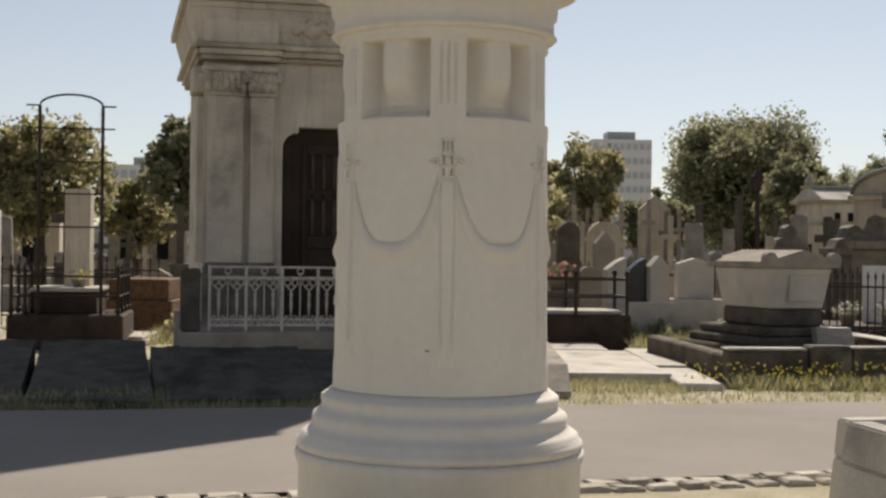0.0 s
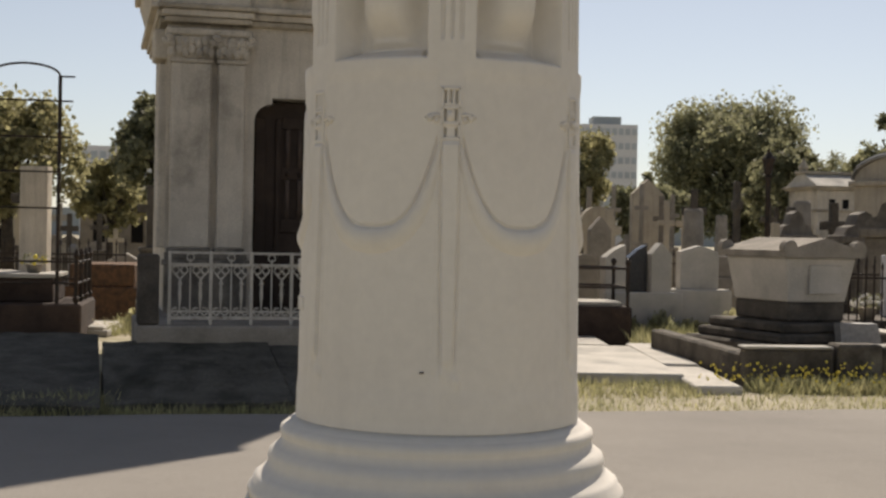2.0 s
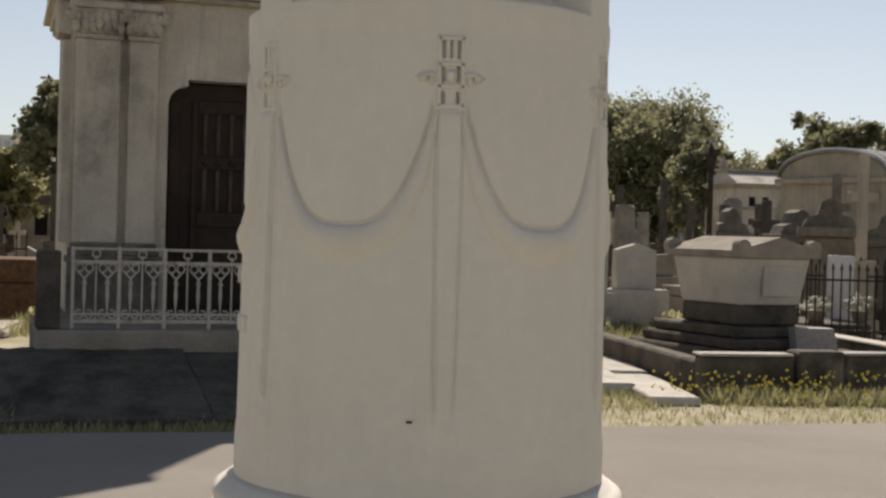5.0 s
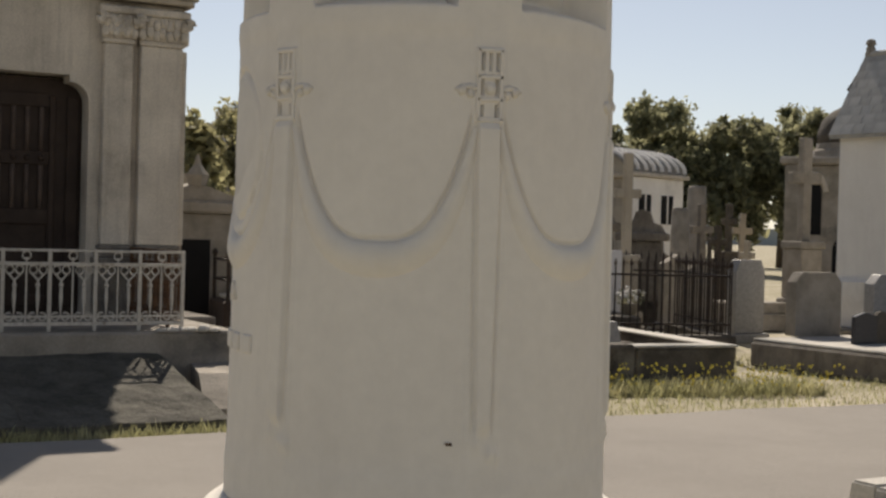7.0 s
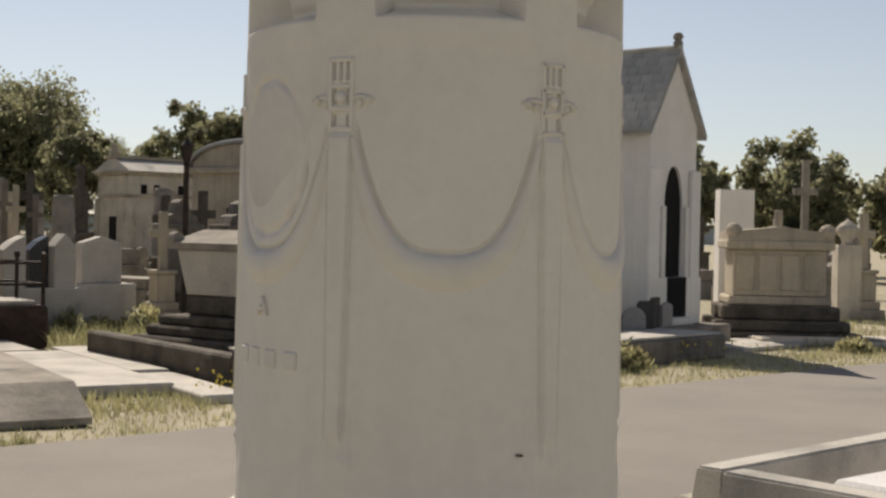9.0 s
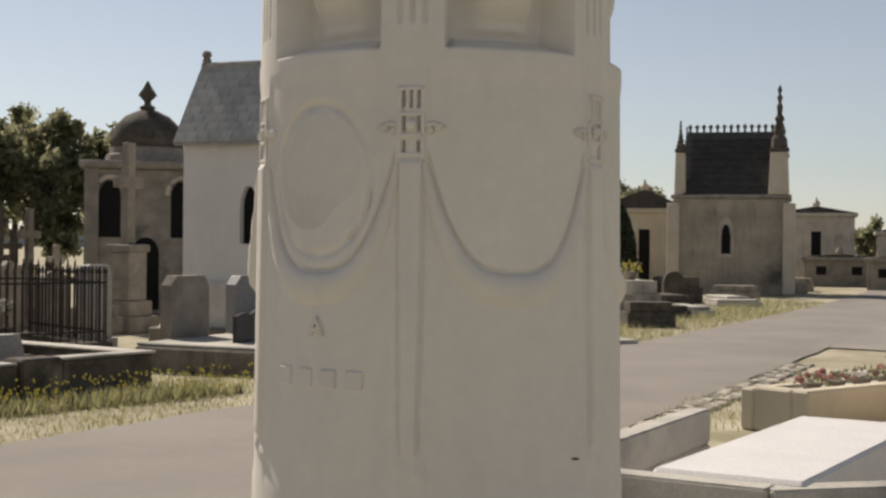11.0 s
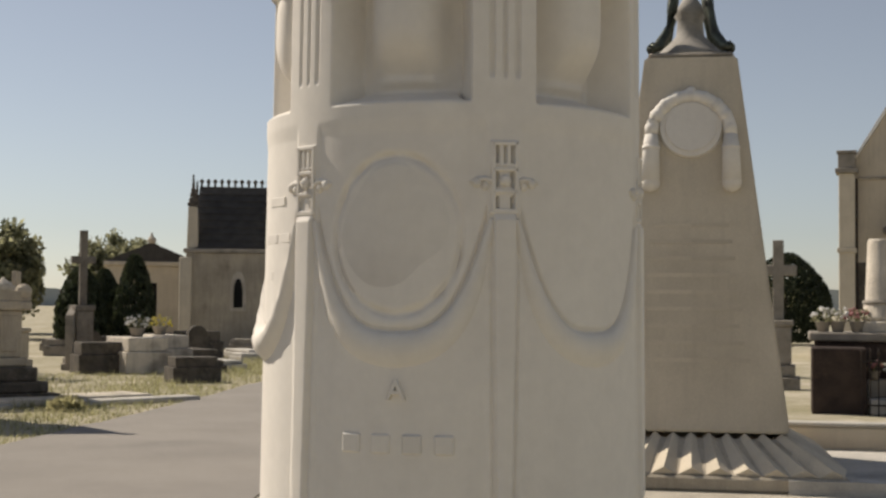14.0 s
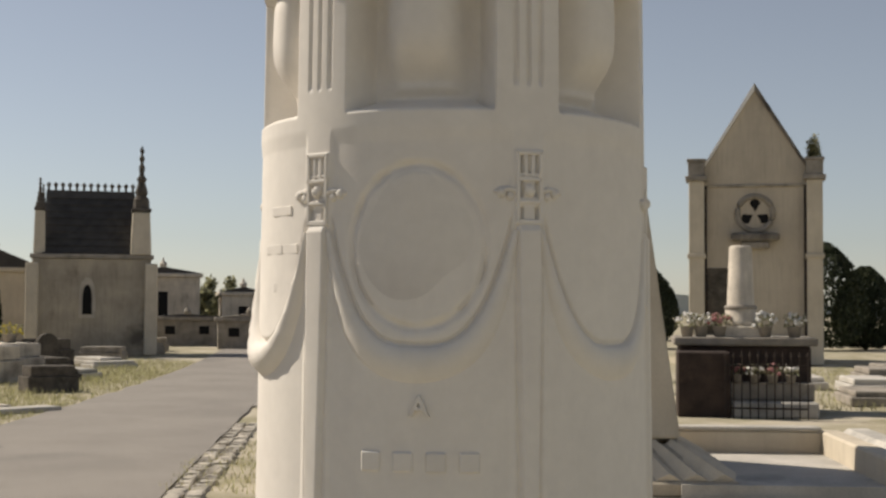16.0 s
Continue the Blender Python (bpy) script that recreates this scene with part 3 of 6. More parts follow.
def railing(x, y, z, rot, bays, w, mat, label):
    """Cast-iron railing of equal bays with hearts above and scrolls below."""
    rail = thing("iron_railing", x, y, z, rot, label, "railing")
    L = bays * w
    for zz, r in ((0.07, 0.016), (0.135, 0.009), (0.60, 0.016), (0.72, 0.012)):
        part("rail", block(0, L, -r, r, zz - r, zz + r, 0.003), mat, rail)
    post = block(-0.016, 0.016, -0.016, 0.016, 0.0, 0.735, 0.004)
    p = part("post", post, mat, rail)
    for i in range(1, bays + 1):
        piece("post", p.data, rail, pose(i * w, 0, 0))

    def heart():
        bm = bmesh.new()
        for s in (-1, 1):
            pts = [(0, 0, 0.455)]
            pts += [(s * (0.042 + 0.034 * math.cos(radians(a))), 0, 0.548 + 0.036 * math.sin(radians(a))) for a in range(-30, 271, 30)]
            tube(bm, pts, 0.0085, 5)
        return bm

    def foot():
        bm = bmesh.new()
        for s in (-1, 1):
            tube(bm, [(s * (0.042 + 0.034 * math.cos(radians(a))), 0, 0.135 - 0.03 + 0.036 * math.sin(radians(a)) + 0.03) for a in range(180, 500, 30)], 0.0085, 5)
        return bm

    def spindle():
        return lathe([(0.006, 0.135), (0.008, 0.20), (0.014, 0.25), (0.018, 0.31), (0.012, 0.39), (0.024, 0.41), (0.014, 0.43), (0.007, 0.46)], 8)

    h0 = f0 = s0 = m0 = r0 = None
    for i in range(bays):
        c = (i + 0.5) * w
        if m0 is None:
            m0 = part("thin_bar", tube(bmesh.new(), [(0, 0, 0.07), (0, 0, 0.66)], 0.008, 6), mat, rail)
            m0.matrix_basis = pose(c, 0, 0)
            r0 = part("ring", tube(bmesh.new(), [(0.036 * math.cos(radians(a)), 0, 0.675 + 0.036 * math.sin(radians(a))) for a in range(0, 361, 30)], 0.008, 5), mat, rail)
            r0.matrix_basis = pose(c, 0, 0)
        else:
            piece("thin_bar", m0.data, rail, pose(c, 0, 0))
            piece("ring", r0.data, rail, pose(c, 0, 0))
        for s in (-1, 1):
            q = pose(c + s * w * 0.25, 0, 0)
            if h0 is None:
                h0, f0, s0 = part("heart_scroll", heart(), mat, rail), part("foot_scroll", foot(), mat, rail), part("spindle", spindle(), mat, rail)
                for o in (h0, f0, s0):
                    o.matrix_basis = q
            else:
                piece("heart_scroll", h0.data, rail, q)
                piece("foot_scroll", f0.data, rail, q)
                piece("spindle", s0.data, rail, q)
    return rail


railing(-2.23, 8.49, 0.60, 11.0, 7, 0.405, PAINTED, "grey painted cast iron railing with heart scrolls on a stone ledge")
railing(0.553, 9.035, 0.60, 101.0, 4, 0.405, RUST, "rusty cast iron railing returning beside the mausoleum")


def build_terrace():
    led = thing("stone_ledge", -2.3, 8.47, 0, 11.0, "long weathered stone ledge carrying the iron railing", "ledge")
    part("ledge", block(-0.25, 3.45, -0.16, 1.75, 0.0, 0.60, 0.02), GREY, led)
    part("end_pier", block(-0.24, -0.03, -0.10, 0.22, 0.602, 1.30, 0.02), DARK, led)
    def sloped(parent, a, b, d, z0, z1, seed, skew=0.0):
        """A rough slab that rises from the road to the ledge."""
        bm = bmesh.new()
        nu, nv = max(4, int((b - a) * 9)), 16
        top = [[bm.verts.new((a + (b - a) * i / nu - skew * d * j / nv, d * j / nv, z0 + (z1 - z0) * j / nv + 0.018 * noise.noise(Vector((i * 0.55, j * 0.7, seed))) + 0.02 * noise.noise(Vector((i * 0.16, j * 0.2, seed + 5))))) for i in range(nu + 1)] for j in range(nv + 1)]
        for r0, r1 in zip(top, top[1:]):
            for i in range(nu):
                bm.faces.new((r0[i], r0[i + 1], r1[i + 1], r1[i]))
        rim = top[0] + [r[-1] for r in top[1:]] + top[-1][-2::-1] + [r[0] for r in top[-2:0:-1]]
        low = [bm.verts.new((v.co.x, v.co.y, -0.03)) for v in rim]
        for i in range(len(rim)):
            k = (i + 1) % len(rim)
            bm.faces.new((rim[k], rim[i], low[i], low[k]))
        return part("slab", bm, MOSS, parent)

    ter = thing("sloping_slabs", -2.45, 6.36, 0, 11.5, "dark mossy sloping stone slabs between ledge and road", "slab")
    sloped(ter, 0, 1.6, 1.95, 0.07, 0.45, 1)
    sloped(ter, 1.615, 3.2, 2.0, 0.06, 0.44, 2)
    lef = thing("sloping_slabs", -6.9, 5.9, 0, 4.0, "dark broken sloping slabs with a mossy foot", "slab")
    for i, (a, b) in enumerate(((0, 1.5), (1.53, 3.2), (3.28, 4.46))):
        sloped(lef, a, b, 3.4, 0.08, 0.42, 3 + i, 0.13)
    rub = thing("loose_stones", 0.35, 8.86, 0.60, 11, "pale broken stones lying on the ledge", "stones")
    rng = random.Random(4)
    for i in range(6):
        bm = block(-0.07, 0.07, -0.05, 0.05, 0, 0.05, 0.015, 0.01)
        s = part("stone", bm, SLAB, rub)
        s.matrix_basis = pose(0.1 * i, rng.uniform(-0.05, 0.05), 0, 0, 0, rng.uniform(0, 90)) @ Matrix.Diagonal((rng.uniform(0.6, 1.3), rng.uniform(0.6, 1.2), rng.uniform(0.6, 1.2), 1))


build_terrace()

# a thin dark sliver stands for a scratch on the shaft, not metal
scratch = thing("iron_pin", 0.0, 0.0, 0, 0, "tiny dark scratch mark on the pale shaft", "pin")
for a, z in ((-99.0, 1.06),):
    part("pin", block(-0.008, 0.008, -0.002, 0.02, -0.0025, 0.0025, 0.001), RUST, scratch).matrix_basis = Matrix.Translation((0.54 * math.cos(radians(a)), 0.54 * math.sin(radians(a)), z)) @ pose(0, 0, 0, 0, 0, a + 90)


# ---- white plastered chapel ----
def pointed(w, z0, zs, z1, n=6):
    """Outline of a pointed opening of half width w, springing at zs, with its apex at z1."""
    left = [(-w, z0), (-w, zs)]
    for i in range(1, n):
        f = i / n
        left.append((-w * (1 - f ** 1.7), zs + (z1 - zs) * math.sin(f * math.pi / 2) ** 0.9))
    return left + [(0, z1)] + [(-x, z) for x, z in left[::-1]]


def wall_with_opening(u0, u1, z0, z1, c, outline, y0, y1):
    """A wall from u0 to u1 with a pointed opening round c, as one solid of strips."""
    bm = bmesh.new()
    lo = min(z for _, z in outline)
    pts = [(c + x, z) for x, z in outline]
    box(bm, u0, pts[0][0], y0, y1, z0, z1)
    box(bm, pts[-1][0], u1, y0, y1, z0, z1)
    if lo > z0:
        box(bm, pts[0][0], pts[-1][0], y0, y1, z0, lo)
    body = pts[1:-1]
    prism(bm, [(body[0][0], z1)] + body + [(body[-1][0], z1)], y0, y1)
    return bm


def slates(parent, origin, along, down, n_u, n_v, mat):
    """Overlapping slates on a slope: origin at the ridge, along it and down it."""
    along, down = Vector(along), Vector(down)
    du, dv = along / n_u, down / n_v
    nrm = along.cross(down).normalized()
    if nrm.z < 0:
        nrm = -nrm
    m3 = Matrix((along.normalized(), down.normalized(), nrm)).transposed()
    me = None
    rng = random.Random(7)
    for j in range(n_v):
        for i in range(n_u + (j % 2)):
            p = Vector(origin) + du * (i + (0 if j % 2 == 0 else -0.5)) + dv * j + nrm * 0.012
            if me is None:
                bm = block(0.003, du.length - 0.003, 0, dv.length * 1.16, 0, 0.012, 0.0)
                o = part("slate", bm, mat, parent)
                me = o.data
            else:
                o = piece("slate", me, parent, Matrix())
            tilt = Matrix.Rotation(radians(-2.2 + rng.uniform(-0.6, 0.6)), 4, "X")
            cut = 1.0
            if j % 2 == 1 and i == 0:
                p = p + du * 0.5
                cut = 0.5
            if j % 2 == 1 and i == n_u:
                cut = 0.5
            o.matrix_basis = Matrix.Translation(p) @ m3.to_4x4() @ tilt @ Matrix.Diagonal((cut, 1, 1, 1))


def build_white_chapel():
    W, D, E, RZ = 1.34, 2.30, 3.42, 4.50
    ch = thing("chapel", 11.72, 11.90, 0.0, 15.3, "small white plastered chapel with pointed openings and slate roof", "chapel")
    part("footing", block(-0.10, W + 0.10, -0.08, D + 0.1, 0.30, 1.02, 0.02), PLASTER, ch)
    part("front_wall", wall_with_opening(0, W, 1.0, E, W / 2 + 0.02, pointed(0.27, 1.0, 2.05, 2.72), 0.0, 0.25), PLASTER, ch)
    bm = bmesh.new()
    prism(bm, [(0, E), (W, E), (W / 2, RZ - 0.06)], 0.002, 0.25)
    part("gable", bm, PLASTER, ch)
    side = part("side_wall", wall_with_opening(-D, -0.252, 1.0, E, -D * 0.48, pointed(0.155, 1.62, 2.15, 2.52), 0.0, 0.22), PLASTER, ch)
    side.matrix_basis = pose(0, 0, 0, 0, 0, -90)
    part("side_wall", block(W - 0.22, W, 0.253, D, 1.0, E, 0.0), PLASTER, ch)
    part("rear_wall", block(0.223, W - 0.223, D - 0.22, D, 1.0, E, 0.0), PLASTER, ch)
    # solid near-black block in place of the unlit room
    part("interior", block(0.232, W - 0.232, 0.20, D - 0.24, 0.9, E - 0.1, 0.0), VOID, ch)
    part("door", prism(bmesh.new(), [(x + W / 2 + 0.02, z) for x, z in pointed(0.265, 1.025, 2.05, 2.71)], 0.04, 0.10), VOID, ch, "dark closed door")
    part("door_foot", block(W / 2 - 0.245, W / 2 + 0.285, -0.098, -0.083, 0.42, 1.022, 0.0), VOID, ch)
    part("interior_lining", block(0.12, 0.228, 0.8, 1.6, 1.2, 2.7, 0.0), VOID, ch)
    fr = bmesh.new()
    for s in (-1, 1):
        box(fr, W / 2 + 0.02 + s * 0.34 - 0.055, W / 2 + 0.02 + s * 0.34 + 0.055, -0.06, 0.01, 0.98, 2.1, 0.01)
    part("door_surround", fr, PLASTER, ch)
    for x in (-0.05, W - 0.22):
        part("corner_buttress", block(x, x + 0.27, -0.07, 0.0, 0.98, 2.66, 0.015), PLASTER, ch)
    part("step", block(0.35, 1.0, -0.24, -0.10, 0.30, 0.41, 0.02), PLASTER, ch)
    ov = 0.13
    for s in (-1, 1):
        bm = bmesh.new()
        slope = (RZ - E) / (W / 2)
        x0, z0 = (-ov, E - ov * slope) if s < 0 else (W + ov, E - ov * slope)
        prism(bm, [(W / 2, RZ), (x0, z0), (x0, z0 - 0.06), (W / 2, RZ - 0.075)], -0.10, D + 0.10)
        part("roof_slope", bm, SLATE, ch)
    slope = (RZ - E) / (W / 2)
    roof = part("ridge", block(W / 2 - 0.06, W / 2 + 0.06, -0.1, D + 0.1, RZ - 0.03, RZ + 0.05, 0.02), SLATE, ch)
    for s in (-1, 1):
        x0 = -ov if s < 0 else W + ov
        slates(ch, (W / 2, -0.10, RZ + 0.008), (0, D + 0.2, 0), (x0 - W / 2, 0, E - ov * slope - RZ), 12, 9, SLATE)
    for y in (-0.03, D + 0.02):
        part("finial", lathe([(0.07, RZ), (0.075, RZ + 0.1), (0.05, RZ + 0.13), (0.085, RZ + 0.17), (0.06, RZ + 0.23), (0.01, RZ + 0.25)], 10, None, W / 2, y), GREY, ch)
    ft = thing("stone_platform", 11.72, 11.90, 0, 15.3, "grey stone platform under the white chapel", "platform")
    part("base", block(-0.35, 1.75, -0.45, 2.7, -0.02, 0.298, 0.02), GREY, ft)
    pl = thing("grave_plinth", 11.6, 10.15, 0, 15.3, "low grey stone plinth in front of the white chapel", "plinth")
    part("kerb", block(-3.1, 0.0, 0.0, 2.2, -0.02, 0.30, 0.03), GREYDARK, pl)
    part("paving", block(-3.05, -0.05, 0.05, 2.2, 0.304, 0.34, 0.01), SLAB, pl)


build_white_chapel()


# ---- gravestones and small tomb furniture ----
def stone_outline(kind, w, h):
    hw = w / 2
    if kind == "pent":
        return [(-hw, 0), (hw, 0), (hw, h * 0.86), (0, h), (-hw, h * 0.86)]
    if kind == "round":
        return [(-hw, 0), (hw, 0)] + [(hw * math.cos(radians(a)), h - hw + hw * math.sin(radians(a))) for a in range(0, 181, 15)]
    if kind == "clipped":
        return [(-hw, 0), (hw, 0), (hw, h * 0.84), (hw * 0.72, h), (-hw * 0.72, h), (-hw, h * 0.84)]
    if kind == "sloped":
        return [(-hw, 0), (hw, 0), (hw, h), (0, h * 0.94), (-hw, h * 0.84)]
    return [(-hw, 0), (hw, 0), (hw, h), (-hw, h)]


def gravestone(x, y, z, rot, kind, w, h, d, mat, label, group="", base=True):
    g = thing("gravestone", x, y, z, rot, label, "gravestone", group)
    z0 = 0.0
    if base:
        part("foot", block(-w * 0.6, w * 0.6, -d * 0.9, d * 0.9, -0.02, 0.12, 0.012), mat, g)
        z0 = 0.122
    bm = bmesh.new()
    prism(bm, [(a, b + z0) for a, b in stone_outline(kind, w, h - z0)], -d / 2, d / 2)
    bmesh.ops.bevel(bm, geom=bm.edges[:], offset=0.008, segments=1, affect="EDGES")
    part("slab", bm, mat, g)
    return g


def cross_monument(x, y, z, rot, h, mat, label, group="", w=0.5):
    c = thing("stone_cross", x, y, z, rot, label, "cross", group)
    bm = bmesh.new()
    for i, (e, a, b) in enumerate(((w, -0.02, h * 0.08), (w * 0.78, h * 0.08, h * 0.16), (w * 0.6, h * 0.16, h * 0.42), (w * 0.7, h * 0.42, h * 0.46))):
        box(bm, -e / 2, e / 2, -e / 2, e / 2, a, b, 0.02)
    part("pedestal", bm, mat, c)
    t = w * 0.125
    bm = block(-t, t, -t * 0.8, t * 0.8, h * 0.46, h, 0.015)
    box(bm, -w * 0.42, w * 0.42, -t * 0.75, t * 0.75, h * 0.76, h * 0.76 + t * 2, 0.015)
    part("cross", bm, mat, c)
    return c


def slab_tomb(x, y, z, rot, w, l, h, mat, label, group="", top=None):
    s = thing("slab_tomb", x, y, z, rot, label, "tomb", group)
    part("kerb", block(-w / 2, w / 2, -l / 2, l / 2, -0.02, h * 0.6, 0.02), mat, s)
    part("slab", block(-w / 2 + 0.08, w / 2 - 0.08, -l / 2 + 0.08, l / 2 - 0.08, h * 0.603, h, 0.02), top or mat, s)
    return s


def column(x, y, z, h, r, mat, label, group="", rot=0):
    c = thing("broken_column", x, y, z, rot, label, "column", group)
    part("base", block(-r * 1.5, r * 1.5, -r * 1.5, r * 1.5, -0.01, h * 0.12, 0.02), mat, c)
    part("shaft", lathe([(r * 1.35, h * 0.12), (r * 1.35, h * 0.17), (r * 1.1, h * 0.2), (r * 1.12, h * 0.3), (r, h * 0.33), (r * 0.82, h * 0.97), (r * 0.7, h)], 24), mat, c, smooth=True)
    part("band", lathe([(r * 1.16, h * 0.30), (r * 1.19, h * 0.315), (r * 1.16, h * 0.34), (r * 1.05, h * 0.345)], 24), GREY, c, "grey weathered ring", smooth=True)
    return c


def picket_fence(x, y, z, rot, length, h, gap, mat, label, name="iron_fence"):
    f = thing(name, x, y, z, rot, label, "fence")
    for zz in (h * 0.14, h * 0.80):
        part("rail", block(0, length, -0.012, 0.012, zz - 0.014, zz + 0.014, 0.003), mat, f)
    p = None
    n = max(2, int(length / gap))
    for i in range(n + 1):
        m = pose(i * length / n, 0, 0)
        if p is None:
            bm = tube(bmesh.new(), [(0, 0, -0.02), (0, 0, h * 0.93)], 0.011, 6)
            lathe([(0.008, h * 0.91), (0.022, h * 0.945), (0.003, h * 1.02)], 6, bm)
            p = part("picket", bm, mat, f)
        else:
            piece("picket", p.data, f, m)
    return f


def flowers(x, y, z, r, h, petals, label, seed, n=26, pot=True):
    """A pot with a loose bunch: leaves and blossoms on short stems."""
    f = thing("flower_pot", x, y, z, 0, label, "flowers")
    rng = random.Random(seed)
    if pot:
        part("pot", lathe([(r * 0.42, 0), (r * 0.62, h * 0.40), (r * 0.66, h * 0.42), (r * 0.5, h * 0.40)], 14), GREY, f, smooth=True)
    v, q = [], []
    for i in range(n * 5):
        a, b, c = rng.uniform(0, 6.28), rng.random() ** 0.6 * r, h * (0.38 + 0.5 * rng.random())
        p, s = Vector((b * math.cos(a), b * math.sin(a), c)), 0.035 + 0.03 * rng.random()
        d = Vector((rng.gauss(0, 1), rng.gauss(0, 1), rng.gauss(0.4, 1))).normalized()
        e = d.orthogonal().normalized() * s * 0.45
        k = len(v)
        v += [p - e, p + d * s * 0.6 - e * 0.2, p + d * s, p + e]
        q.append((k, k + 1, k + 2, k + 3))
    new("leaves", mesh_from("leaves", [tuple(w) for w in v], q, LEAF)).parent = f
    bm = bmesh.new()
    for i in range(n):
        a, b = rng.uniform(0, 6.28), rng.random() ** 0.5 * r
        bmesh.ops.create_icosphere(bm, subdivisions=1, radius=0.022 + 0.018 * rng.random(), matrix=pose(b * math.cos(a), b * math.sin(a), h * (0.62 + 0.4 * rng.random() - 0.2 * b / r)))
    part("blossoms", bm, petals, f)
    return f


# the sarcophagus tomb in its kerbed plot
def build_sarcophagus():
    s = thing("sarcophagus", 4.98, 11.55, 0.0, 17, "pale flared stone sarcophagus with a gabled lid on dark steps", "tomb")
    a, b = 0.45, 0.62
    for i, (e, z0, z1) in enumerate(((0.42, 0.0, 0.34), (0.30, 0.344, 0.46), (0.20, 0.464, 0.58))):
        part("step", block(-a - e, a + e, -b - e, b + e, z0, z1, 0.025), DARK, s)
    part("foot", block(-a + 0.04, a - 0.04, -b + 0.04, b - 0.04, 0.584, 0.82, 0.03), DARK, s)
    part("chest", block(-a + 0.04, a - 0.04, -b + 0.04, b - 0.04, 0.824, 1.36, 0.015, -0.085), SLAB, s)
    part("panel", block(-0.16, 0.30, -b - 0.045, -b - 0.02, 0.92, 1.27, 0.01), SLAB, s)
    e = 0.12
    bm = bmesh.new()
    prism(bm, [(-a - e, 1.362), (a + e, 1.362), (a + e, 1.44), (0, 1.60), (-a - e, 1.44)], -b - e, b + e)
    part("lid", bm, GREY, s)
    for x in (-a - e + 0.08, a + e - 0.08):
        for y in (-b - e + 0.05, b + e - 0.05):
            bm = bmesh.new()
            bmesh.ops.create_cone(bm, cap_ends=True, segments=16, radius1=0.095, radius2=0.095, depth=0.11, matrix=pose(x, y, 1.47, 90, 0, 0))
            part("corner_horn", bm, GREY, s)
    plaque = thing("leaning_plaque", 5.5, 10.62, 0.30, 8, "grey slanted stone plaque leaning at the steps", "plaque")
    bm = bmesh.new()
    prism(bm, [(-0.22, 0.0), (0.30, 0.0), (0.22, 0.30), (-0.26, 0.30)], -0.1, 0.05)
    part("plaque", bm, GREYGRAN, plaque)
    k = thing("plot_kerb", 3.75, 9.05, 0, 3.0, "dark mossy stone kerb round the sarcophagus plot", "kerb")
    part("kerb_stone", block(0.0, 0.98, 0.0, 0.22, -0.02, 0.40, 0.025), DARK, k)
    part("kerb_stone", block(1.0, 1.5, -0.04, 0.3, -0.02, 0.46, 0.025), DARK, k)
    part("kerb_stone", block(1.52, 2.75, 0.0, 0.22, -0.02, 0.42, 0.025), DARK, k)
    part("kerb_stone", block(0.0, 0.22, 0.222, 3.9, -0.02, 0.34, 0.025), DARK, k)
    part("kerb_stone", block(2.53, 2.75, 0.222, 3.9, -0.02, 0.42, 0.025), DARK, k)
    part("coping", block(1.5, 2.77, -0.02, 0.24, 0.424, 0.45, 0.01), SLAB, k, "pale worn coping")
    part("coping", block(-0.02, 0.96, -0.02, 0.24, 0.404, 0.43, 0.01), SLAB, k, "pale worn coping")
    part("coping", block(2.51, 2.77, 0.244, 3.9, 0.424, 0.45, 0.01), SLAB, k, "pale worn coping")
    part("fill", block(0.222, 2.528, 0.222, 3.9, -0.01, 0.24, 0.0), GRAVEL, k)


build_sarcophagus()

# flat grave slabs beside the road
g = thing("grave_slab", 1.08, 7.55, 0, -3, "large flat grey grave slab tilted to the road", "slab")
bm = bmesh.new()
prism(bm, [(0, 0.0), (4.3, 0.02), (4.3, 0.34), (0.55, 0.30), (0, 0.06)], -0.62, 0.52)
o = part("slab", bm, GREY, g)
o.matrix_basis = pose(0, 0, 0, 0, 0, 90)
g = thing("grave_slab", 2.35, 12.9, 0, -2, "pale flat concrete grave slab with cracked joints", "slab")
part("slab", block(-0.75, 0.92, -3.6, 0.2, -0.02, 0.10, 0.015), SLAB, g)
part("slab", block(-0.75, 0.66, 0.22, 2.3, -0.02, 0.11, 0.015), SLAB, g)
g = thing("slab_strip", 3.3, 8.4, 0, -3, "narrow pale slab strip running from the road", "slab")
part("slab", block(-0.24, 0.24, 0.0, 2.1, -0.02, 0.07, 0.015), SLAB, g)
part("slab", block(-0.24, 0.20, 2.12, 5.2, -0.02, 0.10, 0.015), SLAB, g)


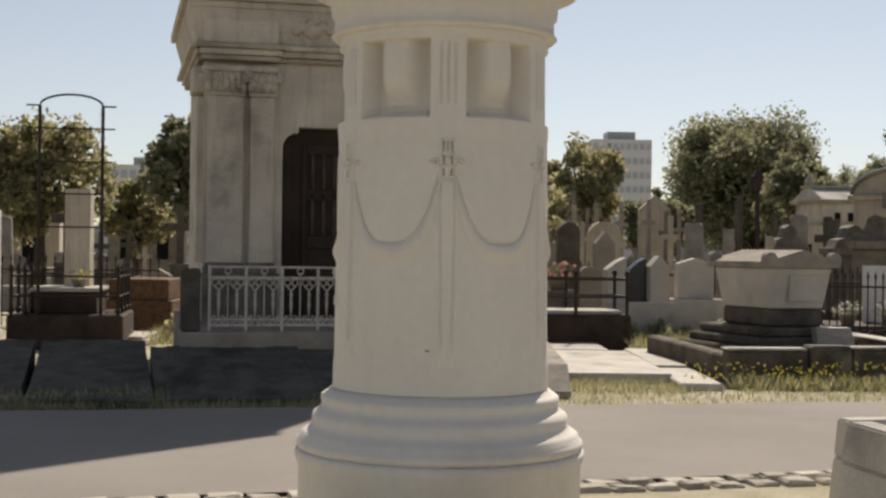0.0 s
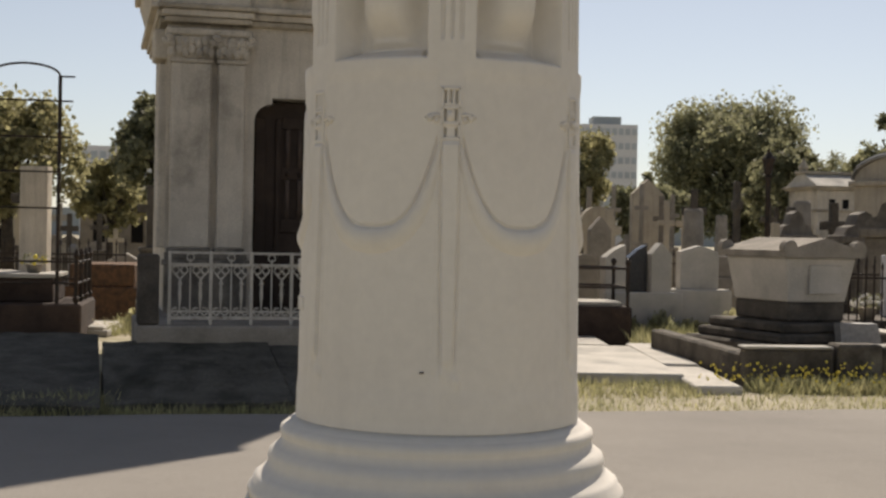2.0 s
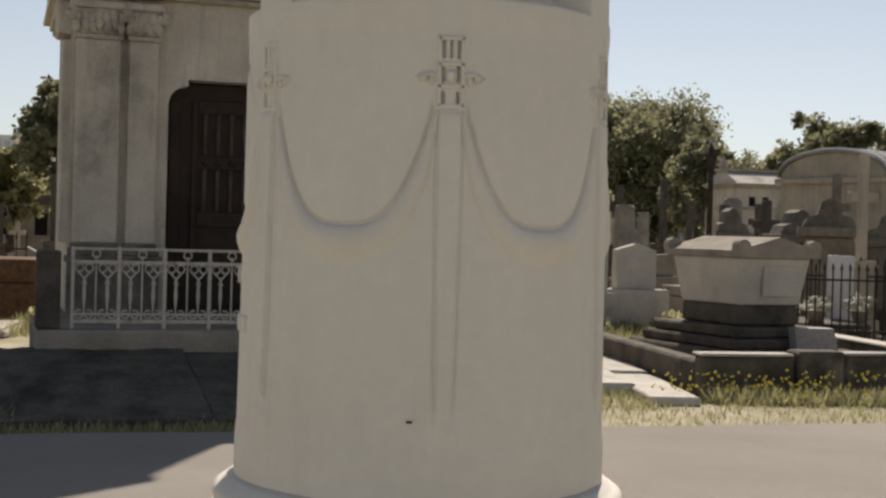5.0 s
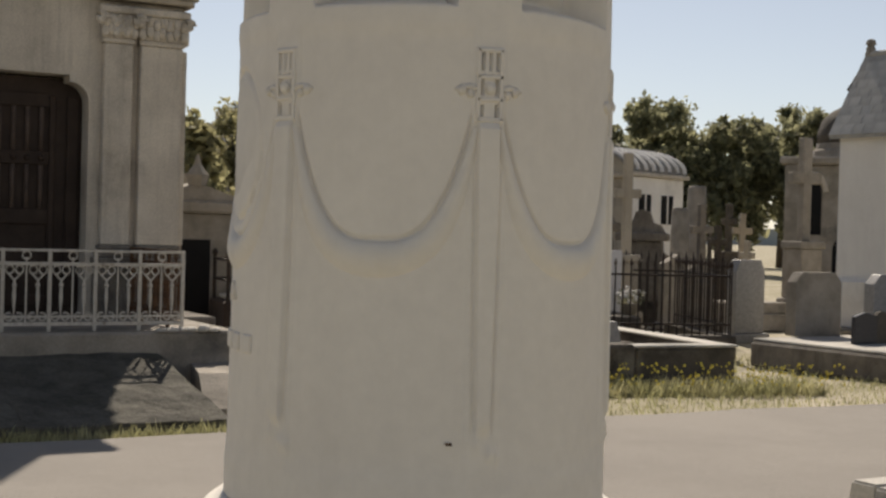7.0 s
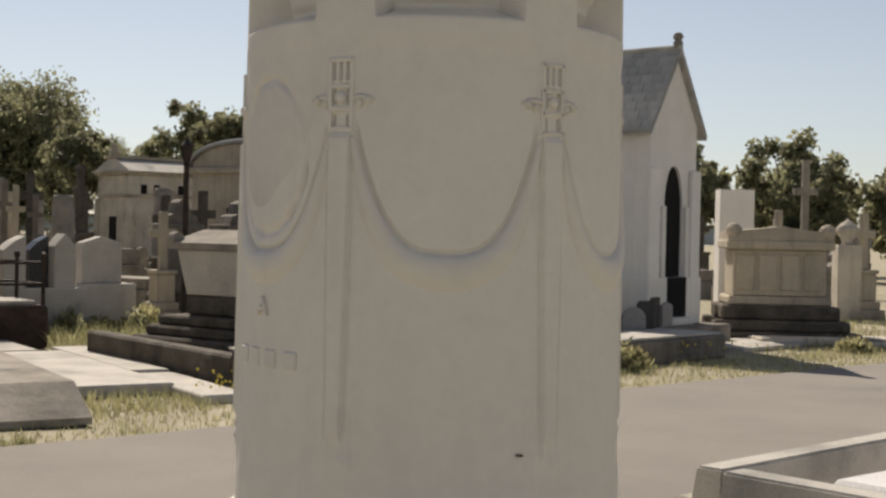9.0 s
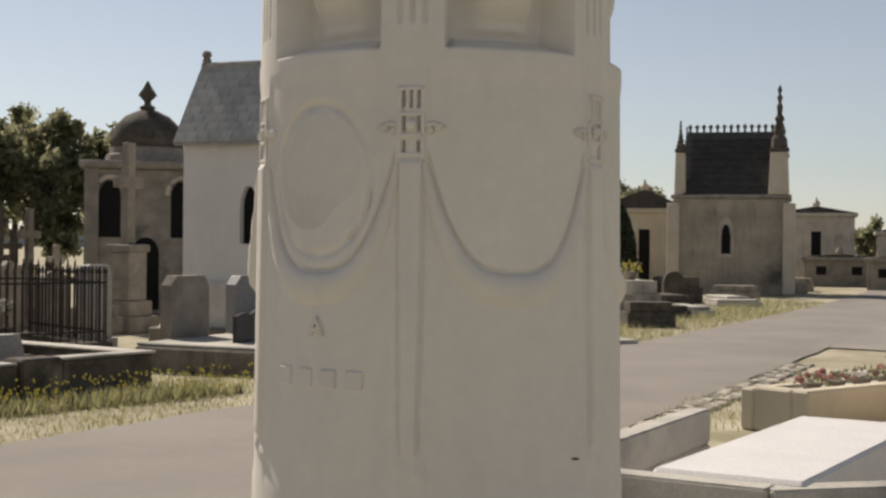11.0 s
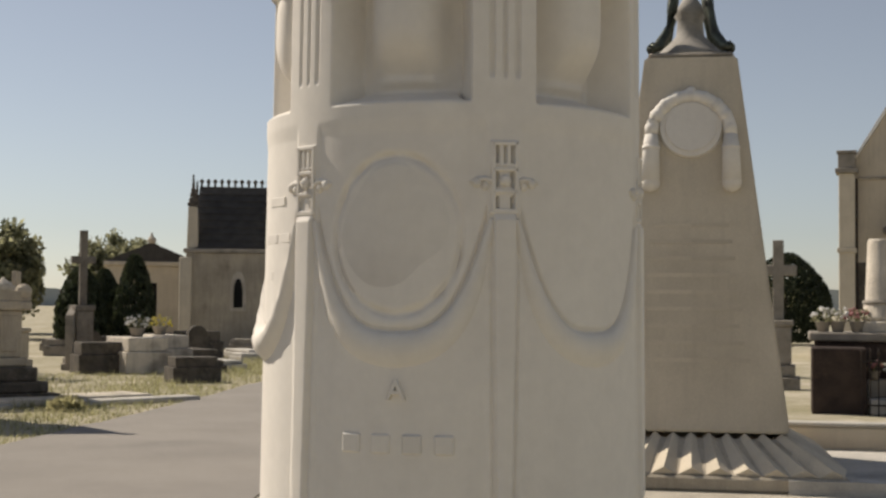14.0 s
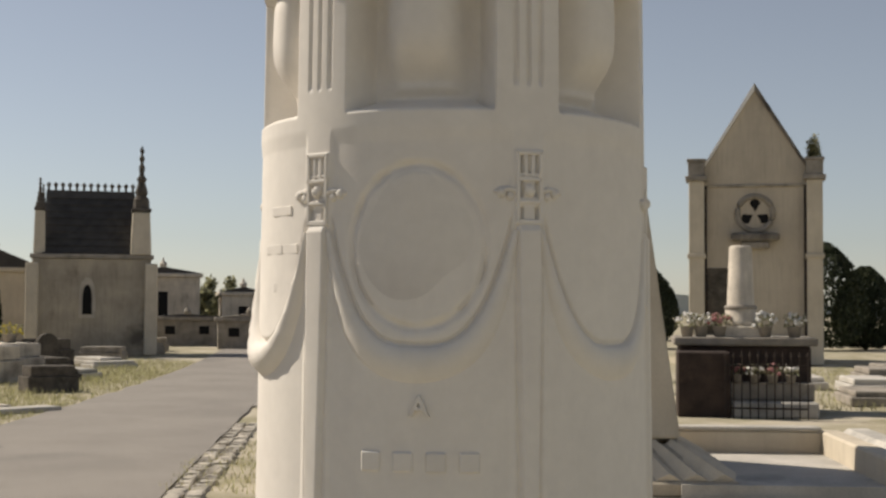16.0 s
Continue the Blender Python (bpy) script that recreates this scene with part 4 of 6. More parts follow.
def railed_tomb(x, y, rot, w, d, h, rail_h, label, mat=DARK):
    t = thing("railed_tomb", x, y, 0, rot, label, "tomb")
    part("base", block(-w / 2, w / 2, -d / 2, d / 2, -0.02, h, 0.03), mat, t)
    part("top_slab", block(-w / 2 + 0.12, w / 2 - 0.12, -d / 2 + 0.12, d / 2 - 0.12, h + 0.003, h + 0.06, 0.015), SLAB, t)
    for sx in (-1, 0, 1):
        for sy in (-1, 1):
            bm = tube(bmesh.new(), [(sx * (w / 2 - 0.06), sy * (d / 2 - 0.06), h), (sx * (w / 2 - 0.06), sy * (d / 2 - 0.06), h + rail_h)], 0.028, 8)
            ball(bm, sx * (w / 2 - 0.06), sy * (d / 2 - 0.06), h + rail_h + 0.03, 0.045, 1.2, 8)
            part("post", bm, IRON, t)
    for zz in (h + rail_h * 0.45, h + rail_h * 0.9):
        for sy in (-1, 1):
            part("rail", tube(bmesh.new(), [(-w / 2 + 0.06, sy * (d / 2 - 0.06), zz), (w / 2 - 0.06, sy * (d / 2 - 0.06), zz)], 0.02, 6), IRON, t)
        for sx in (-1, 1):
            part("rail", tube(bmesh.new(), [(sx * (w / 2 - 0.06), -d / 2 + 0.06, zz), (sx * (w / 2 - 0.06), d / 2 - 0.06, zz)], 0.02, 6), IRON, t)
    return t


railed_tomb(2.75, 15.3, 0, 1.75, 1.3, 0.55, 0.62, "blackened tomb base with a low black iron rail", RUSTDARK)
slab_tomb(2.72, 16.75, 0, 0, 0.7, 0.7, 0.88, GREYDARK, "dark square stone pedestal behind the railed tomb")
flowers(2.72, 16.7, 0.88, 0.30, 0.5, PETALP, "pink flowers standing on a dark stone pedestal", 3)

# row of pale headstones on a shared base
g = thing("headstone_base", 4.95, 17.1, 0, 4, "low pale stone base under the headstones", "base")
part("base", block(-0.75, 0.75, -0.25, 0.25, -0.02, 0.74, 0.02), SLAB, g)
gravestone(3.68, 16.6, 0.0, 8, "sloped", 0.34, 1.46, 0.3, SLAB, "pale headstone with a sloping sunlit top", "headstone row")
gravestone(4.07, 16.7, 0.0, 8, "sloped", 0.30, 1.46, 0.25, GRANITE, "polished black headstone between pale ones", "headstone row")
gravestone(4.42, 16.6, 0.0, 8, "pent", 0.34, 1.50, 0.3, SLAB, "pale headstone with a pointed top", "headstone row")
gravestone(5.18, 17.1, 0.742, 6, "pent", 0.66, 0.72, 0.22, SLAB, "wide pale headstone with a low gable", "headstone row", base=False)
g = thing("headstone_base", 4.05, 16.75, 0, 8, "pale stone base under two headstones", "base")
part("base", block(-0.6, 0.7, -0.4, -0.25, -0.02, 0.7, 0.02), SLAB, g)

# dark headstones and small memorials by the white chapel
gravestone(9.22, 11.85, 0.34, 8, "clipped", 0.78, 0.84, 0.2, GREY, "dark weathered headstone with clipped corners", "chapel headstones", base=False)
gravestone(10.58, 12.02, 0.34, 5, "clipped", 0.82, 0.82, 0.2, GREYGRAN, "grey granite headstone with a sunlit clipped top", "chapel headstones", base=False)
rng = random.Random(11)
for i in range(9):
    a = 9.1 + 0.30 * i
    gravestone(a, 10.55 + 0.085 * i + rng.uniform(-0.06, 0.12), 0.34, rng.uniform(-25, 45), ("pent", "round", "clipped", "rect")[i % 4], 0.26 + 0.16 * rng.random(), 0.30 + 0.20 * rng.random(), 0.07,
               (GRANITE, DARK, GREYGRAN)[i % 3], "small dark memorial plaque standing on the plinth", "memorial plaques", base=False)


# ---- picket-fenced plots ----
g = thing("fence_base", 5.9, 12.75, 0, -10, "low stone base under the iron fence", "base")
part("kerb", block(0, 2.45, -0.12, 0.12, -0.02, 0.30, 0.02), DARK, g)
part("kerb", block(2.25, 2.45, 0.122, 2.4, -0.02, 0.30, 0.02), DARK, g)
picket_fence(5.95, 12.74, 0.30, -10, 2.35, 0.98, 0.105, IRON, "dark iron picket fence on a stone kerb")
picket_fence(8.25, 12.36, 0.30, 80, 2.3, 0.98, 0.105, IRON, "dark iron picket fence returning along the plot")
picket_fence(6.3, 15.1, 0.0, -8, 3.2, 1.35, 0.115, IRON, "taller dark iron fence behind the plot")
slab_tomb(6.9, 13.8, 0, -8, 1.1, 1.8, 0.5, DARK, "dark slab tomb inside the iron fence")
flowers(6.6, 13.2, 0.5, 0.22, 0.4, PETALW, "white flowers on the fenced tomb", 8)
flowers(7.3, 13.4, 0.5, 0.2, 0.38, PETALW, "white flowers on the fenced tomb", 9)


# ---- iron arch tomb ----
def build_arch_tomb():
    t = thing("arched_tomb", -5.05, 13.9, 0, 6, "blackened tomb with low rails and a tall iron arch frame", "tomb")
    part("base", block(-0.86, 0.84, -0.1, 2.0, 0.0, 0.50, 0.03), RUSTDARK, t)
    part("chest", block(-0.52, 0.42, 0.25, 1.7, 0.503, 0.84, 0.02), RUSTDARK, t)
    part("chest_top", block(-0.56, 0.46, 0.2, 1.75, 0.843, 0.90, 0.01), SLAB, t)
    fr = bmesh.new()
    for x in (-0.42, 0.50):
        tube(fr, [(x, 0.0, 0.5), (x, 0.0, 3.64)], 0.026, 8)
    for z, a, b in ((3.64, -0.62, -0.42), (3.64, 0.50, 0.70), (3.30, -0.60, 0.68), (2.80, -0.5, 0.66), (2.32, -0.42, 0.52), (1.82, -0.42, 0.52)):
        tube(fr, [(a, 0, z), (b, 0, z)], 0.014, 6)
    tube(fr, [(0.04 - 0.46 * math.cos(radians(a)), 0, 3.64 + 0.17 * math.sin(radians(a))) for a in range(0, 181, 12)], 0.018, 6)
    part("arch_frame", fr, IRON, t)
    for x in (-0.80, -0.60, 0.76):
        for y in (-0.03, 0.65, 1.3, 1.9):
            bm = tube(bmesh.new(), [(x, y, 0.5), (x, y, 1.16)], 0.028, 8)
            ball(bm, x, y, 0.56, 0.05, 1.0, 8)
            lathe([(0.03, 1.14), (0.05, 1.17), (0.006, 1.27)], 8, bm, x, y)
            part("post", bm, IRON, t)
    for z in (0.78, 1.08):
        for a, b in (((-0.8, -0.03), (0.76, -0.03)), ((-0.8, 1.9), (0.76, 1.9)), ((-0.8, -0.03), (-0.8, 1.9)), ((0.76, -0.03), (0.76, 1.9))):
            part("rail", tube(bmesh.new(), [(*a, z), (*b, z)], 0.017, 6), IRON, t)


build_arch_tomb()
flowers(-5.0, 14.5, 0.9, 0.2, 0.3, PETALY, "small pot of dry flowers on the arched tomb", 21, 8)
gravestone(-5.18, 15.3, 0.5, 0, "rect", 0.40, 1.95, 0.3, LIME, "tall pale square stele standing on the arched tomb")
slab_tomb(-4.75, 19.2, 0, 0, 1.25, 2.2, 0.95, RUST, "brown rust-stained box tomb", "", RUST)
gravestone(-6.9, 16.4, 0, 0, "round", 0.3, 2.2, 0.2, WHITE, "white leaning memorial stone")
slab_tomb(-4.6, 15.6, 0, 0, 1.2, 1.6, 0.12, SLAB, "pale sunlit slab between tombs")


# ---- white slab tomb near the monument ----
def kerb_run(parent, x0, y0, x1, y1, width, h, mat, flare=0.10):
    """A kerb stone along a line, its outer face (to the left of the line) leaning inwards, in two courses."""
    d = Vector((x1 - x0, y1 - y0))
    for name, z0, z1 in (("kerb", -0.02, h * 0.55), ("coping", h * 0.55 + 0.003, h)):
        a, b = flare * (1 - z0 / h), flare * (1 - z1 / h)
        bm = bmesh.new()
        prism(bm, [(a, z0), (b, z1), (-width, z1), (-width, z0)], 0.0, d.length)
        bmesh.ops.bevel(bm, geom=bm.edges[:], offset=0.012, segments=2, affect="EDGES")
        for v in bm.verts:
            v.co.z += 0.006 * noise.noise(v.co * 3.0)
        part(name, bm, mat, parent).matrix_basis = pose(x0, y0, 0, 0, 0, math.degrees(math.atan2(d.y, d.x)) - 90) @ Matrix.Diagonal((-1, 1, 1, 1))


def build_slab_plot():
    k = thing("kerbed_tomb", 0, 0, 0, 0, "pale stone kerbed tomb with a smooth white slab", "tomb")
    kerb_run(k, 2.50, 1.47, 5.25, 2.0, 0.15, 0.53, SLAB)
    kerb_run(k, 2.64, 0.20, 2.51, 1.31, 0.16, 0.527, SLAB)
    kerb_run(k, 3.95, -0.86, 2.66, 0.18, 0.16, 0.524, SLAB)
    part("fill", block(0.05, 4.3, -1.9, -0.05, -0.01, 0.09, 0.0), GRAVEL, k).matrix_basis = pose(2.75, 1.45, 0, 0, 0, 9)
    part("slab", block(0.0, 2.50, -0.76, 0.0, 0.095, 0.545, 0.02), WHITE, k, "smooth white slab").matrix_basis = pose(2.73, 0.85, 0, 0, 0, 7.5)


build_slab_plot()


# ---- tapering obelisk on a ribbed base ----
def build_obelisk():
    ob = thing("obelisk", 9.12, 0.325, 0, 7.0, "tan limestone obelisk with a carved wreath on a ribbed base", "monument")
    b, t, z0, z1 = 0.845, 0.417, 0.525, 3.90
    part("foundation", block(-1.75, 1.75, -1.75, 1.75, -0.02, 0.07, 0.02), GRAVEL, ob)
    part("ledge", block(-1.30, 1.30, -1.30, 1.30, 0.073, 0.20, 0.02), STAINED, ob)
    bm = bmesh.new()
    vs = [bm.verts.new(p) for p in ((-b, -b, z0), (b, -b, z0), (b, b, z0), (-b, b, z0), (-t, -t, z1), (t, -t, z1), (t, t, z1), (-t, t, z1))]
    for q in ((3, 2, 1, 0), (4, 5, 6, 7), (0, 1, 5, 4), (1, 2, 6, 5), (2, 3, 7, 6), (3, 0, 4, 7)):
        bm.faces.new([vs[i] for i in q])
    bmesh.ops.bevel(bm, geom=bm.edges[:], offset=0.018, segments=2, affect="EDGES")
    part("shaft", bm, TAN, ob)
    part("cap", block(-t + 0.03, t - 0.03, -t + 0.03, t - 0.03, z1 + 0.002, z1 + 0.05, 0.02), GREY, ob)
    # sharp-ridged flutes fall away from the shaft on all four sides, spreading to the ledge
    run, low, n = 0.43, 0.205, 11
    for side in range(4):
        turn = pose(0, 0, 0, 0, 0, 90 * side)
        base = part("sloping_base", prism(bmesh.new(), [(-b + 0.02, low), (-b - run + 0.02, low), (-b + 0.02, z0 - 0.05)], -b, b), STAINED, ob)
        base.matrix_basis = turn
        for i in range(n):
            f0, f1, f2 = (2 * (i + q) / n - 1 for q in (0.0, 0.5, 1.0))
            bm = bmesh.new()
            inner = [(-b + 0.03, f * b, z0 + dz) for f, dz in ((f0, -0.07), (f1, 0.0), (f2, -0.07))]
            outer = [(-b - run + dx, f * (b + run + dx * 0), low + dz) for f, dz, dx in ((f0, 0.0, 0.03), (f1, 0.065, 0.0), (f2, 0.0, 0.03))]
            under = [(-b - run + 0.03, f0 * (b + run), low - 0.003), (-b + 0.03, f0 * b, low - 0.003), (-b + 0.03, f2 * b, low - 0.003), (-b - run + 0.03, f2 * (b + run), low - 0.003)]
            vi, vo, vu = ([bm.verts.new(p) for p in pts] for pts in (inner, outer, under))
            for q in ((vi[0], vo[0], vo[1], vi[1]), (vi[1], vo[1], vo[2], vi[2]), (vo[0], vu[0], vu[3], vo[2], vo[1]), (vi[2], vu[2], vu[1], vi[0], vi[1]), (vi[0], vu[1], vu[0], vo[0]), (vi[2], vo[2], vu[3], vu[2])):
                bm.faces.new(q)
            bmesh.ops.recalc_face_normals(bm, faces=bm.faces)
            part("flute", bm, TAN, ob).matrix_basis = turn
    # carved wreath, medallion and ribbon ends on the face to the road and the monument
    lean = math.atan((b - t) / (z1 - z0))

    def on_face(y, z, out=0.0):
        return (-(b - (b - t) * (z - z0) / (z1 - z0)) - out, y, z)

    bm = tube(bmesh.new(), [on_face(0.352 * math.cos(radians(a)), 3.17 + 0.355 * math.sin(radians(a)), 0.025) for a in range(0, 181, 10)], 0.062, 10)
    part("wreath", bm, PALE, ob, smooth=True)
    for i in range(9):
        a = radians(10 + 20 * i)
        part("wreath_segment", ball(bmesh.new(), *on_face(0.352 * math.cos(a), 3.17 + 0.355 * math.sin(a), 0.03), 0.067, 1.0, 8), PALE, ob, smooth=True)
    part("crest", ball(bmesh.new(), *on_face(0, 3.56, 0.03), 0.055, 1.0, 10), PALE, ob, smooth=True)
    for s in (-1, 1):
        bm = tube(bmesh.new(), [on_face(s * 0.352, 3.17, 0.025), on_face(s * 0.355, 3.06, 0.025), on_face(s * 0.36, 2.74, 0.03)], 0.062, 12, 0.09)
        ball(bm, *on_face(s * 0.36, 2.735, 0.03), 0.09, 1.0, 12)
        part("ribbon", bm, PALE, ob, smooth=True)
        part("ribbon_band", tube(bmesh.new(), [on_face(s * 0.355, 3.065, 0.03), on_face(s * 0.355, 3.035, 0.03)], 0.083, 12), PALE, ob, smooth=True)
    bm = bmesh.new()
    for r, out in ((0.285, 0.02), (0.235, 0.035)):
        bmesh.ops.create_cone(bm, cap_ends=True, segments=36, radius1=r, radius2=r * 0.96, depth=0.05, matrix=Matrix.Translation(on_face(0, 3.24, out)) @ pose(0, 0, 0, 0, -90 + math.degrees(lean), 0))
    part("medallion", bm, PALE, ob, "plain round relief")
    rng = random.Random(5)
    for i in range(9):
        z = 2.35 - 0.15 * i
        w = 0.30 + 0.06 * rng.random() + 0.02 * i
        bm = block(-0.004, 0.004, -w, w, -0.018, 0.018, 0.0)
        o = part("inscription_bar", bm, TAN, ob, "faint plain carved bar")
        o.matrix_basis = Matrix.Translation(on_face(0, z, 0.001)) @ pose(0, 0, 0, 0, math.degrees(lean), 0)
    st = thing("bronze_ornament", 9.12, 0.325, z1 + 0.052, 7.0, "green bronze scrolled ornament standing on the obelisk", "ornament")
    bm = lathe([(0.36, 0.0), (0.30, 0.05), (0.20, 0.14), (0.13, 0.22), (0.12, 0.36), (0.16, 0.42), (0.05, 0.60)], 20)
    part("socle", bm, TILE, st, smooth=True)
    for k in range(4):
        a = radians(45 + 90 * k)
        pts = [(0.47 * math.cos(a), 0.47 * math.sin(a), 0.06), (0.52 * math.cos(a), 0.52 * math.sin(a), 0.03), (0.42 * math.cos(a), 0.42 * math.sin(a), 0.07), (0.31 * math.cos(a), 0.31 * math.sin(a), 0.20),
               (0.24 * math.cos(a), 0.24 * math.sin(a), 0.42), (0.20 * math.cos(a), 0.20 * math.sin(a), 0.75)]
        part("scroll", tube(bmesh.new(), pts, 0.05, 8), BRONZE, st, smooth=True)


build_obelisk()

# long kerbed plot with white slab and flowers behind the obelisk
g = thing("kerbed_tomb", 9.9, 2.42, 0, -13, "tan kerbed tomb with a pale gravel top and flower pots", "tomb")
part("kerb", block(-1.75, 2.3, -0.45, -0.27, -0.02, 0.385, 0.02), TAN, g)
part("kerb", block(-1.75, 2.3, 0.15, 0.30, -0.02, 0.36, 0.02), TAN, g)
part("kerb", block(-1.75, -1.57, -0.268, 0.148, -0.02, 0.38, 0.02), TAN, g)
part("slab", block(-1.568, 2.28, -0.268, 0.148, -0.02, 0.33, 0.01), SLAB, g)
for i, (x, y, m) in enumerate(((8.75, 2.63, PETALR), (9.1, 2.55, PETALR), (9.5, 2.46, PETALW), (9.9, 2.37, PETALR), (10.35, 2.27, PETALR), (10.8, 2.16, PETALY), (11.2, 2.07, PETALR))):
    flowers(x, y, 0.332, 0.17, 0.17, m, "low pot of faded flowers on the kerbed tomb", 40 + i, 10)
flowers(13.6, 3.6, 0.0, 0.14, 0.5, PETALY, "tuft of yellow flowers at the road verge", 61, 14, False)

# kerb plot right of the obelisk and the fenced table tomb behind
g = thing("kerbed_plot", 9.6, -1.75, 0, 6, "pale empty kerbed plot with a broad white corner block", "tomb")
part("kerb", block(1.05, 1.25, -0.62, 1.3, -0.02, 0.42, 0.02), TAN, g)
part("kerb", block(-1.6, 1.048, -0.62, -0.40, -0.02, 0.42, 0.02), TAN, g)
part("corner_block", block(-1.2, 1.3, -0.98, -0.622, -0.02, 0.44, 0.05, 0.03), SLAB, g)
part("coping", block(1.03, 1.27, -0.4, 1.3, 0.423, 0.46, 0.01), SLAB, g)
part("fill", block(-1.6, 1.046, -0.398, 1.3, -0.01, 0.19, 0.0), SLAB, g)

t = thing("table_tomb", 19.0, -1.65, 0, -88, "dark railed tomb with a grey table slab and flowers", "tomb")
part("body", block(-1.05, 1.05, 0.0, 1.4, -0.02, 1.08, 0.03), RUSTDARK, t)
part("table_slab", block(-1.15, 1.15, -0.1, 1.5, 1.083, 1.22, 0.02), GREY, t)
part("side_block", block(-1.12, -0.30, -0.95, -0.012, -0.02, 1.0, 0.02), RUSTDARK, t)
part("low_slab", block(-0.28, 1.05, -0.9, -0.012, -0.02, 0.22, 0.02), SLAB, t)
part("step", block(-0.28, 1.05, -0.4, -0.013, 0.223, 0.5, 0.02), GREY, t)
picket_fence(17.95, -1.30, 0.0, -90, 1.25, 1.0, 0.12, IRON, "black iron grave fence in front of the table tomb")
column(19.5, -1.6, 1.22, 1.52, 0.225, LIME, "broken pale stone column on the table tomb")
for i, (y, m) in enumerate(((-0.72, PETALW), (-0.95, PETALW), (-1.98, PETALW), (-2.45, PETALW), (-1.25, PETALR))):
    flowers(19.2, y, 1.222, 0.2, 0.42, m, "white flowers on the table tomb", 70 + i, 18)
for i in range(4):
    flowers(18.6, -1.5 - 0.28 * i, 0.5, 0.15, 0.32, (PETALR, PETALW)[i % 2], "flower pot on the step of the table tomb", 80 + i, 12)
for i, (x, y, w, l) in enumerate(((22.0, -4.0, 1.0, 1.9), (25.5, -4.4, 1.0, 1.9), (29.5, -5.2, 1.0, 2.0), (27.0, -3.2, 0.9, 1.8), (33, -6, 1.0, 2.0), (16.5, -4.4, 1.0, 2.0))):
    slab_tomb(x, y, 0, 3, l, w, 0.25 + 0.05 * (i % 3), SLAB if i % 2 else GREY, "low pale slab grave in dry grass", "slab graves")


# ---- altar tomb, stele and crosses beyond the white chapel ----
def altar_tomb(x, y, rot, w, d, mat, label):
    a = thing("altar_tomb", x, y, 0, rot, label, "tomb")
    for i, (e, z0, z1) in enumerate(((0.50, -0.02, 0.14), (0.34, 0.143, 0.32), (0.2, 0.323, 0.55), (0.08, 0.553, 0.70))):
        part("step", block(-w / 2 - e, w / 2 + e, -d / 2 - e, d / 2 + e, z0, z1, 0.03), DARK if i < 3 else mat, a)
    part("chest", block(-w / 2, w / 2, -d / 2, d / 2, 0.703, 1.46, 0.02), mat, a)
    for i in range(4):
        x0 = -w / 2 + 0.06 + i * (w - 0.06) / 4
        part("panel", block(x0, x0 + w / 4 - 0.09, -d / 2 - 0.03, -d / 2 + 0.002, 0.80, 1.38, 0.01), mat, a)
    part("lid", block(-w / 2 - 0.12, w / 2 + 0.12, -d / 2 - 0.12, d / 2 + 0.12, 1.463, 1.62, 0.03), mat, a)
    bm = bmesh.new()
    prism(bm, [(-w / 2 - 0.1, 1.623), (w / 2 + 0.1, 1.623), (w / 2 + 0.1, 1.74), (0, 1.84), (-w / 2 - 0.1, 1.74)], -d / 2 - 0.1, d / 2 + 0.1)
    part("roof", bm, mat, a)
    for sx in (-1, 1):
        bm = bmesh.new()
        ball(bm, sx * (w / 2), -d / 2 - 0.02, 1.76, 0.14, 0.9, 12)
        part("corner_horn", bm, mat, a)
    return a


altar_tomb(15.1, 12.5, -38, 1.5, 0.95, STAINED, "weathered stone altar tomb with panels on broad steps")
g = thing("stone_steps", 15.4, 11.2, 0, -30, "worn stone slabs in grass before the altar tomb", "slab")
part("slab", block(-1.6, 1.6, -0.6, 0.3, -0.02, 0.10, 0.02), LIME, g)
part("slab", block(-0.2, 2.2, -1.1, -0.62, -0.02, 0.07, 0.02), SLAB, g)
g = thing("white_path_slab", 13.2, 11.4, 0, 12, "pale sunlit paving slab beside the chapel plinth", "slab")
part("slab", block(-0.9, 1.6, -0.6, 0.6, -0.02, 0.05, 0.01), SLAB, g)
gravestone(16.15, 14.45, 0, -35, "rect", 0.62, 2.52, 0.5, PLASTER, "tall pale square stele beside the altar tomb")
cross_monument(23.8, 19.5, 0, -35, 3.6, GREY, "grey stone cross rising behind the altar tomb", "", 0.7)
v = thing("stone_vase", 20.9, 15.8, 0, -35, "pale covered stone vase on a square pier", "vase")
part("pier", block(-0.25, 0.25, -0.25, 0.25, -0.02, 1.55, 0.02), LIME, v)
part("vase", lathe([(0.13, 1.553), (0.10, 1.62), (0.22, 1.80), (0.24, 1.90), (0.16, 1.98), (0.05, 2.06), (0.01, 2.1)], 16), LIME, v, smooth=True)

cross_monument(25.0, 16.4, 0, -40, 3.3, GREYDARK, "tall grey stone cross on a stepped base", "", 0.7)
for i, (x, y) in enumerate(((26.6, 15.2), (24.4, 14.6))):
    slab_tomb(x, y, 0, -40, 1.1, 1.6, 0.8, LIME, "pale box tomb with flowers on top", "box tombs")
    flowers(x, y, 0.8, 0.3, 0.5, (PETALY, PETALW)[i], "bright flowers on a box tomb", 90 + i, 30)
cross_monument(12.8, 17.6, 0, 10, 3.45, GREY, "tall weathered stone cross near the domed tomb", "", 0.82)
cross_monument(24.2, 0.22, 0, -88, 2.95, GREY, "dark stone cross with broad arms", "", 0.85)
o = thing("small_obelisk", 30.0, 3.6, 0, 0, "slim grey stone obelisk", "obelisk")
part("base", block(-0.45, 0.45, -0.45, 0.45, -0.02, 1.3, 0.02), GREY, o)
part("needle", block(-0.3, 0.3, -0.3, 0.3, 1.303, 6.2, 0.01, 0.14), GREY, o)


